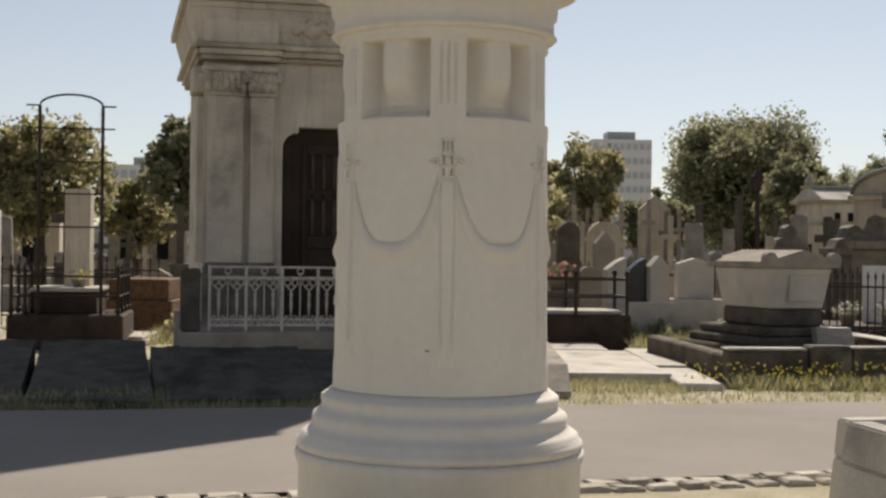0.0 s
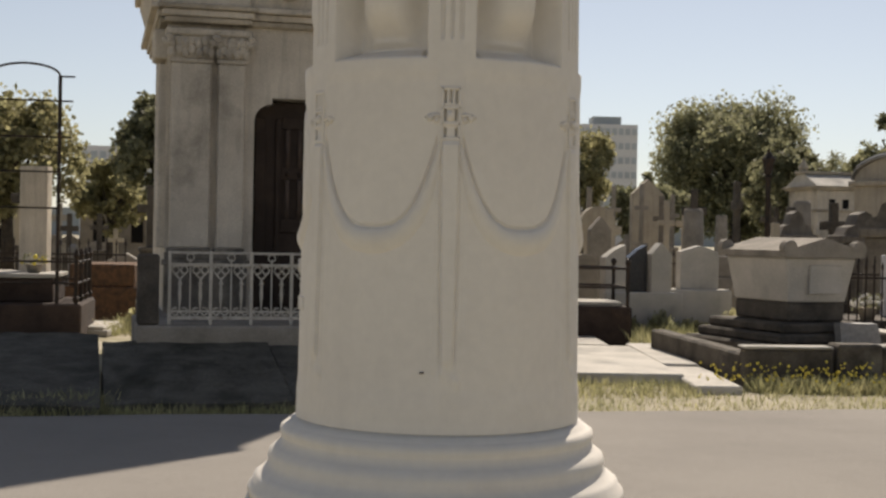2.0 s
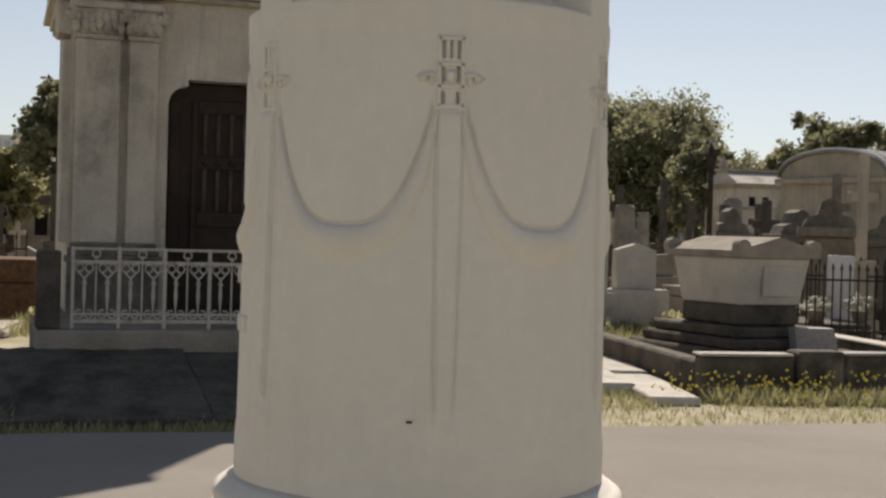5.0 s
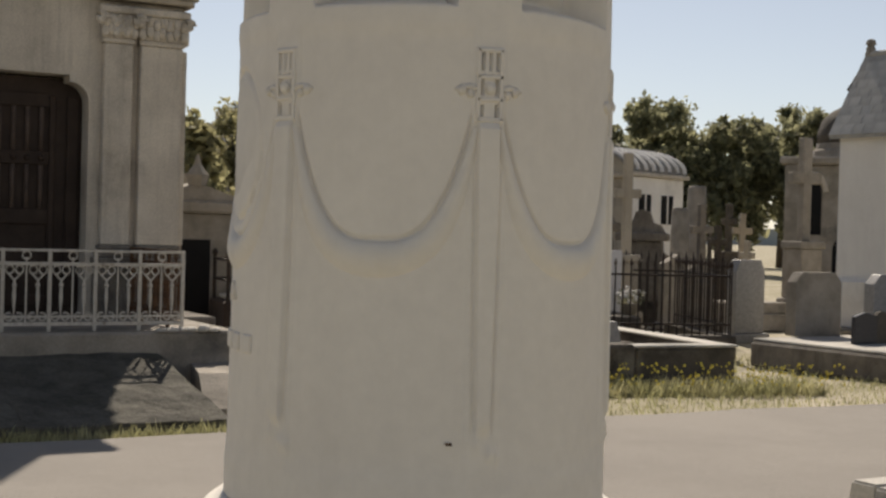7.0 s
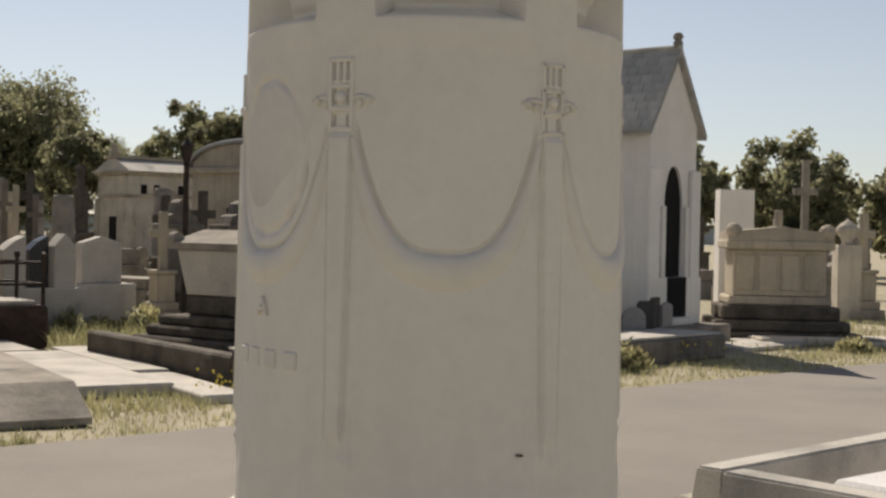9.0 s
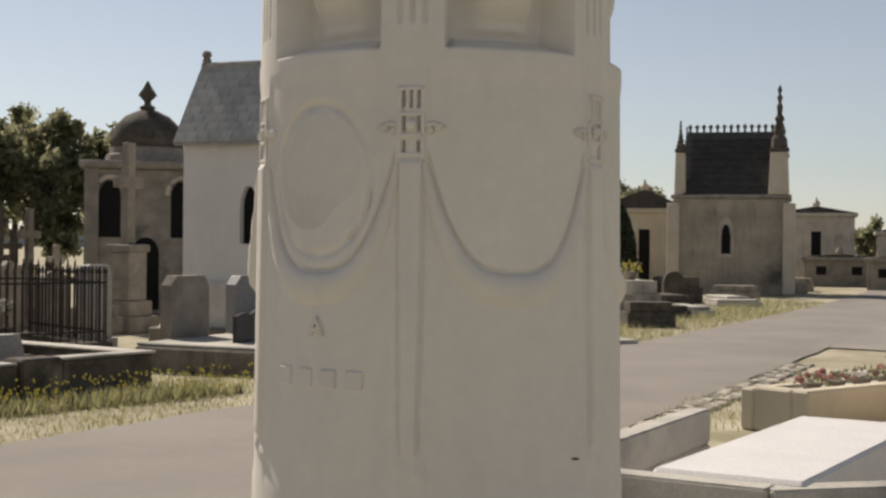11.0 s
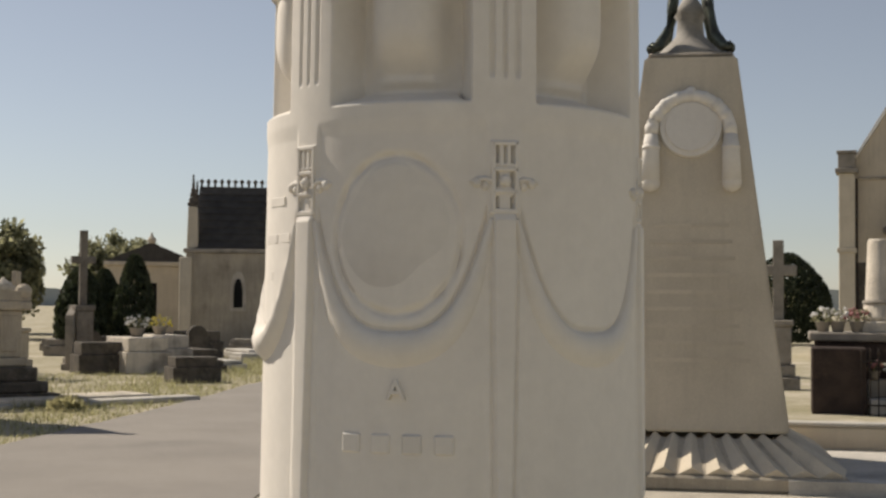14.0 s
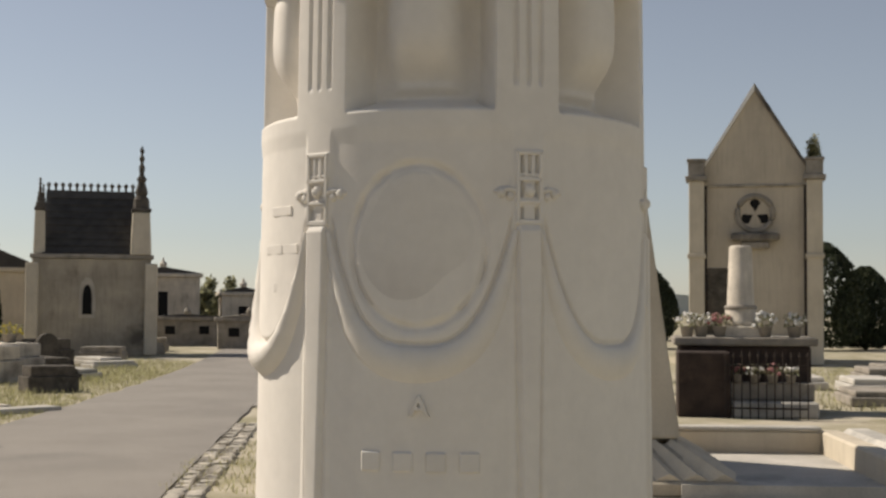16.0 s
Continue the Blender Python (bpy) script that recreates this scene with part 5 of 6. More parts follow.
# ---- domed mausoleum ----
def build_domed():
    d = thing("domed_mausoleum", 17.7, 23.1, 0, -40, "dark weathered domed mausoleum with a finial", "mausoleum")
    part("body", block(-1.3, 1.3, -1.3, 1.3, -0.02, 3.6, 0.03), GREY, d)
    for s in (-1, 1):
        part("arch_niche", prism(bmesh.new(), [(x + s * 0.80, z) for x, z in pointed(0.24, 1.9, 2.9, 3.3)], -1.33, -1.25), VOID, d)
        bm = tube(bmesh.new(), [(s * 0.80 + 0.33 * math.cos(radians(a)), -1.32, 2.95 + 0.45 * math.sin(radians(a))) for a in range(0, 181, 15)], 0.06, 8)
        part("arch_moulding", bm, LIME, d)
        part("corner_pier", block(s * 1.2 - 0.16, s * 1.2 + 0.16, -1.42, -1.302, 0.0, 3.6, 0.02), GREY, d)
    part("door", prism(bmesh.new(), pointed(0.3, 0.1, 1.5, 1.9), -1.32, -1.25), VOID, d)
    part("cornice", block(-1.48, 1.48, -1.48, 1.48, 3.603, 3.8, 0.04), GREY, d)
    part("drum", lathe([(0.98, 3.803), (0.95, 4.0), (0.88, 4.05), (0.86, 4.2)], 24), GREY, d)
    part("dome", lathe([(0.84, 4.203), (0.84, 4.45), (0.74, 4.78), (0.52, 5.02), (0.26, 5.16), (0.15, 5.2)], 32), DARK, d, smooth=True)
    part("finial", lathe([(0.15, 5.202), (0.2, 5.26), (0.08, 5.34), (0.08, 5.42), (0.22, 5.58), (0.10, 5.78), (0.02, 5.95)], 14), DARK, d, smooth=True)
    d.scale = (1, 1, 0.915)


build_domed()


# ---- gothic chapel with a rose window ----
def build_gothic():
    c = thing("gothic_chapel", 40.2, -0.9, 0, -92.6, "tan stone gothic chapel with a steep gable and rose window", "chapel")
    W, D, sh, ap = 4.05, 6.0, 6.1, 8.75
    m, hw = W / 2, W / 2 - 0.42
    part("front_wall", prism(bmesh.new(), [(m - hw, 0), (m + hw, 0), (m + hw, sh), (m, ap - 0.12), (m - hw, sh)], 0.0, 0.5), WEATHERED, c)
    part("nave", block(m - hw, m + hw, 0.503, D, 0, sh - 0.2, 0.0), TAN, c)
    bm = bmesh.new()
    prism(bm, [(m - hw - 0.15, sh - 0.25), (m, ap - 0.15), (m + hw + 0.15, sh - 0.25), (m + hw + 0.15, sh - 0.4), (m, ap - 0.3), (m - hw - 0.15, sh - 0.4)], 0.5, D)
    part("roof", bm, SLATE, c)
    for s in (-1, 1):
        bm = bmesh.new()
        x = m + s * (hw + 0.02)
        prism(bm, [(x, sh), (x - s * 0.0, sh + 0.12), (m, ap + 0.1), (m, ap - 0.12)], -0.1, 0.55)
        # coping coloured pale on the sunward slope, dark on the slope in shade
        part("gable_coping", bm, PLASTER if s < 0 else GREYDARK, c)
        x0 = -0.02 if s < 0 else W - 0.46
        b = part("buttress", block(x0, x0 + 0.48, -0.35, 0.5, 0, 5.75, 0.02), TAN, c)
        for z0, z1, e in ((3.3, 3.45, 0.05), (5.753, 5.9, 0.10), (5.903, 6.35, 0.02), (6.353, 6.45, 0.06)):
            part("buttress_band", block(x0 - e, x0 + 0.48 + e, -0.35 - e, 0.5 + e, z0, z1, 0.015), GREY if z0 > 5.5 else TAN, b)
        part("downpipe", tube(bmesh.new(), [(m + s * (hw - 0.06), -0.05, 0.2), (m + s * (hw - 0.06), -0.05, sh - 0.5)], 0.06, 8), IRON, c)
    bm = bmesh.new()
    ring = [(m + 0.55 * math.cos(radians(a)), -0.02, 4.72 + 0.55 * math.sin(radians(a))) for a in range(0, 361, 15)]
    tube(bm, ring, 0.09, 8)
    rose = part("rose_window", bm, GREY, c)
    for k in range(3):
        a = radians(90 + 120 * k)
        bm = bmesh.new()
        q = [(0, 0.07), (0.17, 0.33), (0.10, 0.43), (0, 0.46), (-0.10, 0.43), (-0.17, 0.33)]
        prism(bm, [(m + x * math.sin(a) * -1 * -1 + z * math.cos(a), 4.72 - x * math.cos(a) + z * math.sin(a)) for x, z in q], -0.012, 0.02)
        part("light", bm, VOID, rose, "dark trefoil light")
    part("string_course", block(m - hw, m + hw, -0.06, -0.003, 5.55, 5.63, 0.02), STAINED, c)
    part("corbel", block(m - 0.75, m + 0.75, -0.35, -0.003, 3.85, 4.1, 0.06), GREYDARK, c)
    part("corbel", block(m - 0.45, m + 0.45, -0.25, -0.003, 3.6, 3.847, 0.06), GREY, c)
    part("dark_panel", block(m - hw + 0.12, m - 0.75, -0.04, -0.004, 0.1, 3.0, 0.01), DARK, c)
    part("plinth", block(m - hw, m + hw, -0.12, -0.042, 0, 0.9, 0.02), TAN, c)


build_gothic()


# ---- dark-roofed chapel ----
def build_dark_chapel():
    c = thing("dark_roofed_chapel", 39.8, 21.3, 0, -65.7, "stone chapel with a steep dark roof, crest and spire", "chapel")
    W, D = 4.0, 3.6
    part("body", block(0, W, 0, D, -0.02, 3.35, 0.02), STAINED, c)
    part("string_course", block(-0.08, W + 0.08, -0.08, D + 0.08, 3.353, 3.5, 0.02), GREY, c)
    bm = bmesh.new()
    eave = [bm.verts.new(p) for p in ((0.30, 0.05, 3.503), (W - 0.35, 0.05, 3.503), (W - 0.35, D - 0.05, 3.503), (0.30, D - 0.05, 3.503))]
    r0, r1 = bm.verts.new((0.38, D / 2, 5.85)), bm.verts.new((W - 0.55, D / 2, 5.85))
    for f in ((eave[0], eave[1], r1, r0), (eave[1], eave[2], r1), (eave[2], eave[3], r0, r1), (eave[3], eave[0], r0), eave[::-1]):
        bm.faces.new(f)
    roof = part("roof", bm, DARKROOF, c)
    for j in range(9):
        z, y = 3.53 + 0.25 * j, 0.05 + (D / 2 - 0.05) * (0.03 + 0.25 * j) / 2.347
        part("slate_course", block(0.33 + 0.01 * j, W - 0.38 - 0.02 * j, y - 0.03, y + 0.06, z, z + 0.04, 0.0), DARKROOF, roof)
    win = part("window_surround", prism(bmesh.new(), [(x + 1.85, z) for x, z in pointed(0.28, 1.3, 2.0, 2.7)], -0.06, -0.003), LIME, c)
    part("window_light", prism(bmesh.new(), [(x + 1.85, z) for x, z in pointed(0.16, 1.42, 1.95, 2.45)], -0.075, -0.062), VOID, win)
    for i in range(13):
        x = 0.45 + i * (W - 1.07) / 12
        part("crest_knob", lathe([(0.04, 5.84), (0.04, 5.97), (0.09, 6.04), (0.02, 6.13)], 6, None, x, D / 2), DARK, c)
    for x, w, top, mat in ((0.22, 0.20, 6.15, TAN), (W - 0.36, 0.36, 7.35, TAN)):
        for y in (0.25, D - 0.25):
            h = top if y < 1 else 6.2
            p = part("pinnacle", block(x - w, x + w, y - w, y + w, 3.503, 5.0, 0.03, w * 0.18), mat, c)
            part("pinnacle_cap", block(x - w * 0.95, x + w * 0.95, y - w * 0.95, y + w * 0.95, 5.002, 5.14, 0.03), DARK, p)
            k = h - 5.14
            prof = [(w * 0.8, 0), (w * 0.75, 0.14), (w * 0.5, 0.2), (w * 0.62, 0.26), (w * 0.32, 0.42), (w * 0.5, 0.46), (w * 0.22, 0.54), (w * 0.3, 0.66), (w * 0.13, 0.72), (w * 0.28, 0.8), (w * 0.1, 0.86), (w * 0.24, 0.92), (0.01, 1.0)]
            q = part("spirelet", lathe([(r, 5.142 + k * f) for r, f in prof], 8), DARK, p)
            q.matrix_basis = pose(x, y, 0)
    for s in (-1, 1):
        part("corner_buttress", block((0 if s < 0 else W) - 0.22, (0 if s < 0 else W) + 0.22, -0.16, 0.4, 0, 3.2, 0.04), TAN, c)


build_dark_chapel()


def small_house(x, y, rot, w, d, h, roof, mat, roofmat, label, openings=1, name="small_mausoleum"):
    """A small gabled tomb house, gable to the front, with a cornice and dark openings."""
    c = thing(name, x, y, 0, rot, label, "mausoleum", "distant tomb houses")
    part("body", block(-w / 2, w / 2, 0, d, -0.02, h, 0.02), mat, c)
    part("cornice", block(-w / 2 - 0.14, w / 2 + 0.14, -0.14, d + 0.14, h + 0.002, h + 0.18, 0.03), mat, c)
    part("roof", prism(bmesh.new(), [(-w / 2 - 0.1, h + 0.183), (w / 2 + 0.1, h + 0.183), (0, h + 0.183 + roof)], -0.08, d + 0.1), roofmat, c)
    for i in range(openings):
        cx = (i - (openings - 1) / 2) * w / max(1.6, openings)
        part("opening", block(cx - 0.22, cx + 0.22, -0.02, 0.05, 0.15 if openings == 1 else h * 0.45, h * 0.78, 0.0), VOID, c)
    part("finial", lathe([(0.14, h + roof + 0.15), (0.18, h + roof + 0.3), (0.06, h + roof + 0.45), (0.02, h + roof + 0.6)], 8), mat, c)
    return c


small_house(44.5, 25.2, -60, 3.4, 4, 3.0, 0.75, TAN, DARKROOF, "tan stone tomb house with a low gable")
small_house(56.4, 23.1, -66, 3.4, 3, 3.1, 0.3, LIME, DARKROOF, "pale distant stone tomb house with a dark cornice roof")
small_house(57.9, 19.7, -68, 2.0, 3, 2.25, 0.25, LIME, DARKROOF, "low distant pale tomb house")
small_house(58.6, 17.9, -68, 2.2, 2, 1.45, 0.15, TAN, TILE, "low distant tan tomb house")
small_house(54.0, 21.0, -66, 3.0, 1.2, 1.1, 0.12, GREY, DARKROOF, "long low grey tomb before the tomb houses", 2)
small_house(50.0, 16.8, -70, 2.6, 1.4, 1.1, 0.15, GREY, GREY, "long low dark tomb by the cross road", 2)
def classical_tomb(x, y, rot, w, d, h, label):
    """A gabled tomb house seen along its flank: stacked cornices, a pale roof with a ledge, small paired windows and a string course."""
    c = thing("classical_mausoleum", x, y, 0, rot, label, "mausoleum", "distant tomb houses")
    part("body", block(-w / 2, w / 2, 0, d, -0.02, h, 0.02), LIME, c)
    for z0, z1, e in ((h * 0.76, h * 0.79, 0.07), (h + 0.002, h + 0.10, 0.14), (h + 0.103, h + 0.16, 0.22)):
        part("cornice", block(-w / 2 - e, w / 2 + e, -e, d + e, z0, z1, 0.02), STAINED, c)
    part("roof", prism(bmesh.new(), [(-w / 2 - 0.15, h + 0.163), (w / 2 + 0.15, h + 0.163), (w * 0.12, h + 0.66), (-w * 0.12, h + 0.66)], -0.1, d + 0.1), SLAB, c)
    part("ridge_ledge", block(-w * 0.16, w * 0.16, -0.2, d + 0.2, h + 0.663, h + 0.78, 0.02), STAINED, c)
    for y0 in (d * 0.22, d * 0.42, d * 0.8):
        part("window", block(w / 2 - 0.05, w / 2 + 0.02, y0 - 0.13, y0 + 0.13, h * 0.80, h * 0.90, 0.0), VOID, c)
    part("window", block(w / 2 - 0.05, w / 2 + 0.02, d * 0.6, d * 0.66, h * 0.5, h * 0.6, 0.0), VOID, c)
    part("door", block(-0.3, 0.3, -0.02, 0.05, 0.1, h * 0.55, 0.0), VOID, c)
    for s in (-1, 1):
        part("corner_strip", block(s * w / 2 - 0.14, s * w / 2 + 0.14, -0.08, 0.12, 0.0, h * 0.75, 0.02), LIME, c)
    part("urn", lathe([(0.16, h + 0.783), (0.22, h + 0.95), (0.10, h + 1.15), (0.02, h + 1.3)], 10, None, 0, 0.0), STAINED, c)


def scroll_tomb(x, y, rot, w, h, label):
    """A stepped pedestal with a scrolled, humped top."""
    c = thing("pedestal_tomb", x, y, 0, rot, label, "tomb")
    part("step", block(-w * 0.75, w * 0.75, -w * 0.6, w * 0.6, -0.02, h * 0.2, 0.03), DARK, c)
    part("die", block(-w * 0.5, w * 0.5, -w * 0.4, w * 0.4, h * 0.2 + 0.003, h * 0.72, 0.02, 0.03), GREYDARK, c)
    part("cap", block(-w * 0.6, w * 0.6, -w * 0.5, w * 0.5, h * 0.72 + 0.003, h * 0.79, 0.02), GREYDARK, c)
    hump = [(-w * 0.52, h * 0.79), (w * 0.52, h * 0.79), (w * 0.42, h * 0.86), (w * 0.24, h * 0.88), (w * 0.16, h * 0.97), (0, h), (-w * 0.16, h * 0.97), (-w * 0.24, h * 0.88), (-w * 0.42, h * 0.86)]
    part("scrolled_top", prism(bmesh.new(), hump, -w * 0.3, w * 0.3), GREYDARK, c)


classical_tomb(17.5, 49.8, -82, 2.6, 2.9, 3.7, "pale classical tomb house with small windows")
small_house(62.0, 10.4, -75, 3.6, 3, 4.6, 1.6, STAINED, DARKROOF, "distant stone chapel with a dark pitched roof")
scroll_tomb(7.7, 20.0, 3, 0.62, 2.14, "weathered pedestal tomb with a scrolled top")
scroll_tomb(8.96, 20.0, 5, 0.8, 2.15, "blackened pedestal tomb with a scrolled top")
scroll_tomb(8.75, 18.0, -20, 0.85, 2.3, "blackened broken pedestal tomb behind the iron fence")
scroll_tomb(10.3, 19.0, -30, 0.8, 2.1, "blackened broken pedestal tomb behind the iron fence")
cross_monument(9.55, 19.6, 0, -8, 2.8, GREYDARK, "dark weathered stone cross among broken tombs", "", 0.6)
cross_monument(10.9, 17.9, 0, 6, 2.2, GREYDARK, "dark weathered stone cross among broken tombs", "", 0.55)
cross_monument(8.0, 15.0, 0, 5, 2.85, STAINED, "tall weathered grey stone cross behind the fenced plot", "", 0.54)
gravestone(7.41, 14.33, 0, 5, "rect", 0.36, 1.38, 0.12, WHITE, "white upright slab behind the iron fence")
gravestone(10.09, 15.0, 0, 12, "clipped", 0.6, 1.27, 0.2, GREYGRAN, "grey headstone with clipped sunlit corners")
gravestone(8.2, 36.0, 0, 0, "pent", 0.95, 3.4, 0.4, STAINED, "tall weathered pointed memorial stone")
rng = random.Random(31)
for i in range(16):
    cross_monument(2.6 + 0.42 * i + rng.uniform(-0.15, 0.15), 25.0 + rng.uniform(0, 11), 0, rng.uniform(-12, 12), rng.uniform(2.3, 3.2), (GREY, STAINED, GREYDARK)[i % 3], "slim weathered stone cross in the crowded older plots", "slim crosses", 0.5)


# vaulted mausoleum with a ribbed roof, its arched gable towards the graves
def build_vaulted():
    c = thing("vaulted_mausoleum", 14.22, 31.0, 0, -57.8, "pale mausoleum with an arched gable and ribbed vault roof", "mausoleum")
    w, d, e, rise = 1.65, 3.1, 3.32, 0.66
    arc = [(w * math.cos(radians(a)), e + rise * math.sin(radians(a))) for a in range(0, 181, 12)]
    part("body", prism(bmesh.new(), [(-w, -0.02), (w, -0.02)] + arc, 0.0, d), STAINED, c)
    # paler skin and cornice paint this flank as lit beside the darker gable
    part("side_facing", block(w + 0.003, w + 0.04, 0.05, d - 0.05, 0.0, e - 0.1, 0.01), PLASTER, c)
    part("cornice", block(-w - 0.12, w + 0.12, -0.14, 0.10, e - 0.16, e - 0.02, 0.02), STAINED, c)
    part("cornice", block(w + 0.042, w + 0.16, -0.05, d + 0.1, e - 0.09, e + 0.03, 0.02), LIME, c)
    for y in (0.95, 2.15):
        win = part("window", block(w + 0.02, w + 0.052, y - 0.32, y + 0.32, 1.95, 2.75, 0.0), VOID, c)
        part("window_frame", block(w + 0.02, w + 0.075, y - 0.03, y + 0.03, 1.95, 2.75, 0.0), PLASTER, win)
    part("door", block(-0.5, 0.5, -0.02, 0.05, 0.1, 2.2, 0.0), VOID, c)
    roof = part("roof", prism(bmesh.new(), [(x * 1.03, z + 0.005) for x, z in arc] + [(x * 1.03, z + 0.085) for x, z in arc[::-1]], -0.1, d + 0.1), TILE, c)
    for i in range(8):
        y = 0.05 + i * (d - 0.1) / 7
        part("roof_rib", tube(bmesh.new(), [(x * 1.05, y, z + 0.09) for x, z in arc], 0.065, 6), PLASTER, roof)


build_vaulted()

# stone tomb house just behind the mausoleum's far corner
small_house(1.7, 16.2, 15, 1.4, 1.6, 1.75, 0.25, GREY, GREY, "weathered low tomb house behind the railing")

# lamp post and square bins
lp = thing("street_lamp", 5.78, 15.22, 0, 0, "slim dark iron post with a small lantern", "lamp")
part("post", lathe([(0.09, -0.02), (0.08, 0.3), (0.045, 0.4), (0.04, 2.5), (0.055, 2.53), (0.03, 2.56)], 12), IRON, lp, smooth=True)
part("lantern", lathe([(0.05, 2.562), (0.10, 2.78), (0.11, 2.80), (0.03, 2.9), (0.01, 2.96)], 8), IRON, lp)
bn = thing("square_bin", 36.9, 9.75, 0, -66, "dark square bin standing at the road edge", "bin")
part("body", block(-0.28, 0.28, -0.28, 0.28, -0.02, 0.95, 0.02), IRON, bn)
part("lid", block(-0.3, 0.3, -0.3, 0.3, 0.953, 1.02, 0.02), IRON, bn)


# ---- far buildings ----
def tower(x, y, w, d, h, rot, floors, mat, label, rows_of=9):
    c = thing("office_tower", x, y, 0, rot, label, "building")
    part("body", block(-w / 2, w / 2, -d / 2, d / 2, -0.02, h, 0.0), mat, c)
    part("roof_box", block(-w * 0.22, w * 0.25, -d * 0.3, d * 0.3, h, h + 0.9, 0.0), FARHILL, c)
    pane = None
    for j in range(floors):
        for i in range(rows_of):
            x0 = -w / 2 + (i + 0.5) * w / rows_of
            z0 = h * (j + 0.5) / floors
            if pane is None:
                pane = part("window", block(-w / rows_of * 0.36, w / rows_of * 0.36, -0.03, 0.0, -h / floors * 0.22, h / floors * 0.22, 0.0), BLUEGLASS, c)
                pane.matrix_basis = pose(x0, -d / 2 - 0.02, z0)
            else:
                piece("window", pane.data, c, pose(x0, -d / 2 - 0.02, z0))


tower(25.0, 141.0, 6.4, 5, 13.8, 0, 9, FARWALL, "pale grey office tower beyond the trees")
tower(112.5, 29.2, 4.6, 5, 4.8, -75, 5, FARWALL, "pale grey glass office block far off", 7)
tower(-26.5, 152.0, 12.0, 5, 11.0, 0, 5, FARWALL, "long pale building far behind the trees", 12)
h = thing("far_ridge", 0, 0, 0, 0, "hazy wooded ridge on the horizon", "hill", kind="structure")
bm = bmesh.new()
ring = []
for i in range(97):
    a = radians(-70 + 280 * i / 96)
    r = 420
    z = 6 + 5 * noise.noise(Vector((i * 0.21, 0, 3))) + 2.0 * noise.noise(Vector((i * 0.9, 4, 3)))
    ring.append((bm.verts.new((r * math.cos(a), r * math.sin(a), -1)), bm.verts.new((r * math.cos(a), r * math.sin(a), z)), bm.verts.new(((r + 60) * math.cos(a), (r + 60) * math.sin(a), -1))))
for a, b in zip(ring, ring[1:]):
    bm.faces.new((a[0], b[0], b[1], a[1]))
    bm.faces.new((a[1], b[1], b[2], a[2]))
part("ridge", bm, FARHILL, h)


# ---- trees ----
def tree(x, y, h, r, trunk, seed, mat, label, leaves=5200, leaf=0.16, low=0.28, squash=0.8, group="trees", n_clumps=64):
    """Trunk, limbs and a crown of small leaf faces gathered in clumps of uneven size."""
    rng = random.Random(seed)
    t = thing("tree", x, y, 0, rng.uniform(0, 360), label, "tree", group)
    bm = bmesh.new()
    top = Vector((rng.uniform(-0.2, 0.2), rng.uniform(-0.2, 0.2), h * 0.55))
    tube(bm, [(0, 0, -0.1), (top.x * 0.4, top.y * 0.4, h * 0.25), tuple(top)], trunk, 9, trunk * 0.45)
    mid = Vector((0, 0, h * (low + (1 - low) / 2)))
    clumps = []
    leaves, leaf = int(leaves * 2.6), leaf * 0.66
    for i in range(n_clumps):
        d = Vector((rng.gauss(0, 1), rng.gauss(0, 1), rng.gauss(0.1, 0.9))).normalized()
        f = rng.uniform(0.40, 0.92)
        c = mid + Vector((d.x * r * f, d.y * r * f, d.z * h * (1 - low) / 2 * f * squash * 1.15))
        clumps.append((c, r * rng.uniform(0.14, 0.32)))
        if i % 3 == 0:
            tube(bm, [tuple(top * rng.uniform(0.5, 0.95)), tuple(top * 0.5 + c * 0.5 + Vector((0, 0, -0.1 * r))), tuple(c)], trunk * 0.28, 5, trunk * 0.06)
    part("trunk", bm, BARK, t, smooth=True)
    gen = np.random.RandomState(seed)
    which = gen.randint(0, len(clumps), leaves)
    C = np.array([list(c) for c, _ in clumps])[which]
    S = np.array([s for _, s in clumps])[which]
    D = gen.normal(size=(leaves, 3))
    D /= np.linalg.norm(D, axis=1, keepdims=True)
    P = C + D * (S * gen.uniform(0.15, 1.02, leaves))[:, None]
    A = gen.normal(size=(leaves, 3))
    A /= np.linalg.norm(A, axis=1, keepdims=True)
    B = np.cross(A, gen.normal(size=(leaves, 3)))
    B /= np.linalg.norm(B, axis=1, keepdims=True)
    L = leaf * gen.uniform(0.6, 1.5, leaves)[:, None]
    V = np.stack([P - A * L, P + B * L * 0.55, P + A * L, P - B * L * 0.55], 1).reshape(-1, 3)
    F = np.arange(leaves * 4).reshape(-1, 4)
    new("crown", mesh_from("crown", V.tolist(), F.tolist(), mat)).parent = t
    return t


tree(29.2, 103.0, 13.4, 7.4, 0.6, 1, LEAF, "large round leafy tree standing among tombs", 22000, 0.27, 0.10, 0.93, n_clumps=170)
tree(38.5, 103.0, 9.5, 3.2, 0.3, 2, LEAF, "smaller leafy tree at the edge of the wood", 3000)
tree(8.0, 50.0, 6.6, 2.2, 0.22, 3, LEAFY, "yellowish green tree before the tower", 4000)
tree(10.6, 47.0, 4.2, 1.5, 0.15, 4, LEAF, "low dark green leafy tree", 2500)
tree(6.0, 47.0, 4.6, 1.6, 0.15, 24, LEAFY, "low yellowish leafy tree", 2500)
tree(-11.6, 38.5, 6.0, 2.5, 0.25, 5, LEAFY, "broad yellowish tree behind tombs", 6000)
tree(-15.5, 37.0, 5.5, 2.4, 0.2, 25, LEAFY, "broad yellowish tree behind tombs", 4500)
tree(-8.9, 41.0, 4.2, 1.5, 0.15, 6, LEAFY, "low yellowish tree behind tombs", 2500)
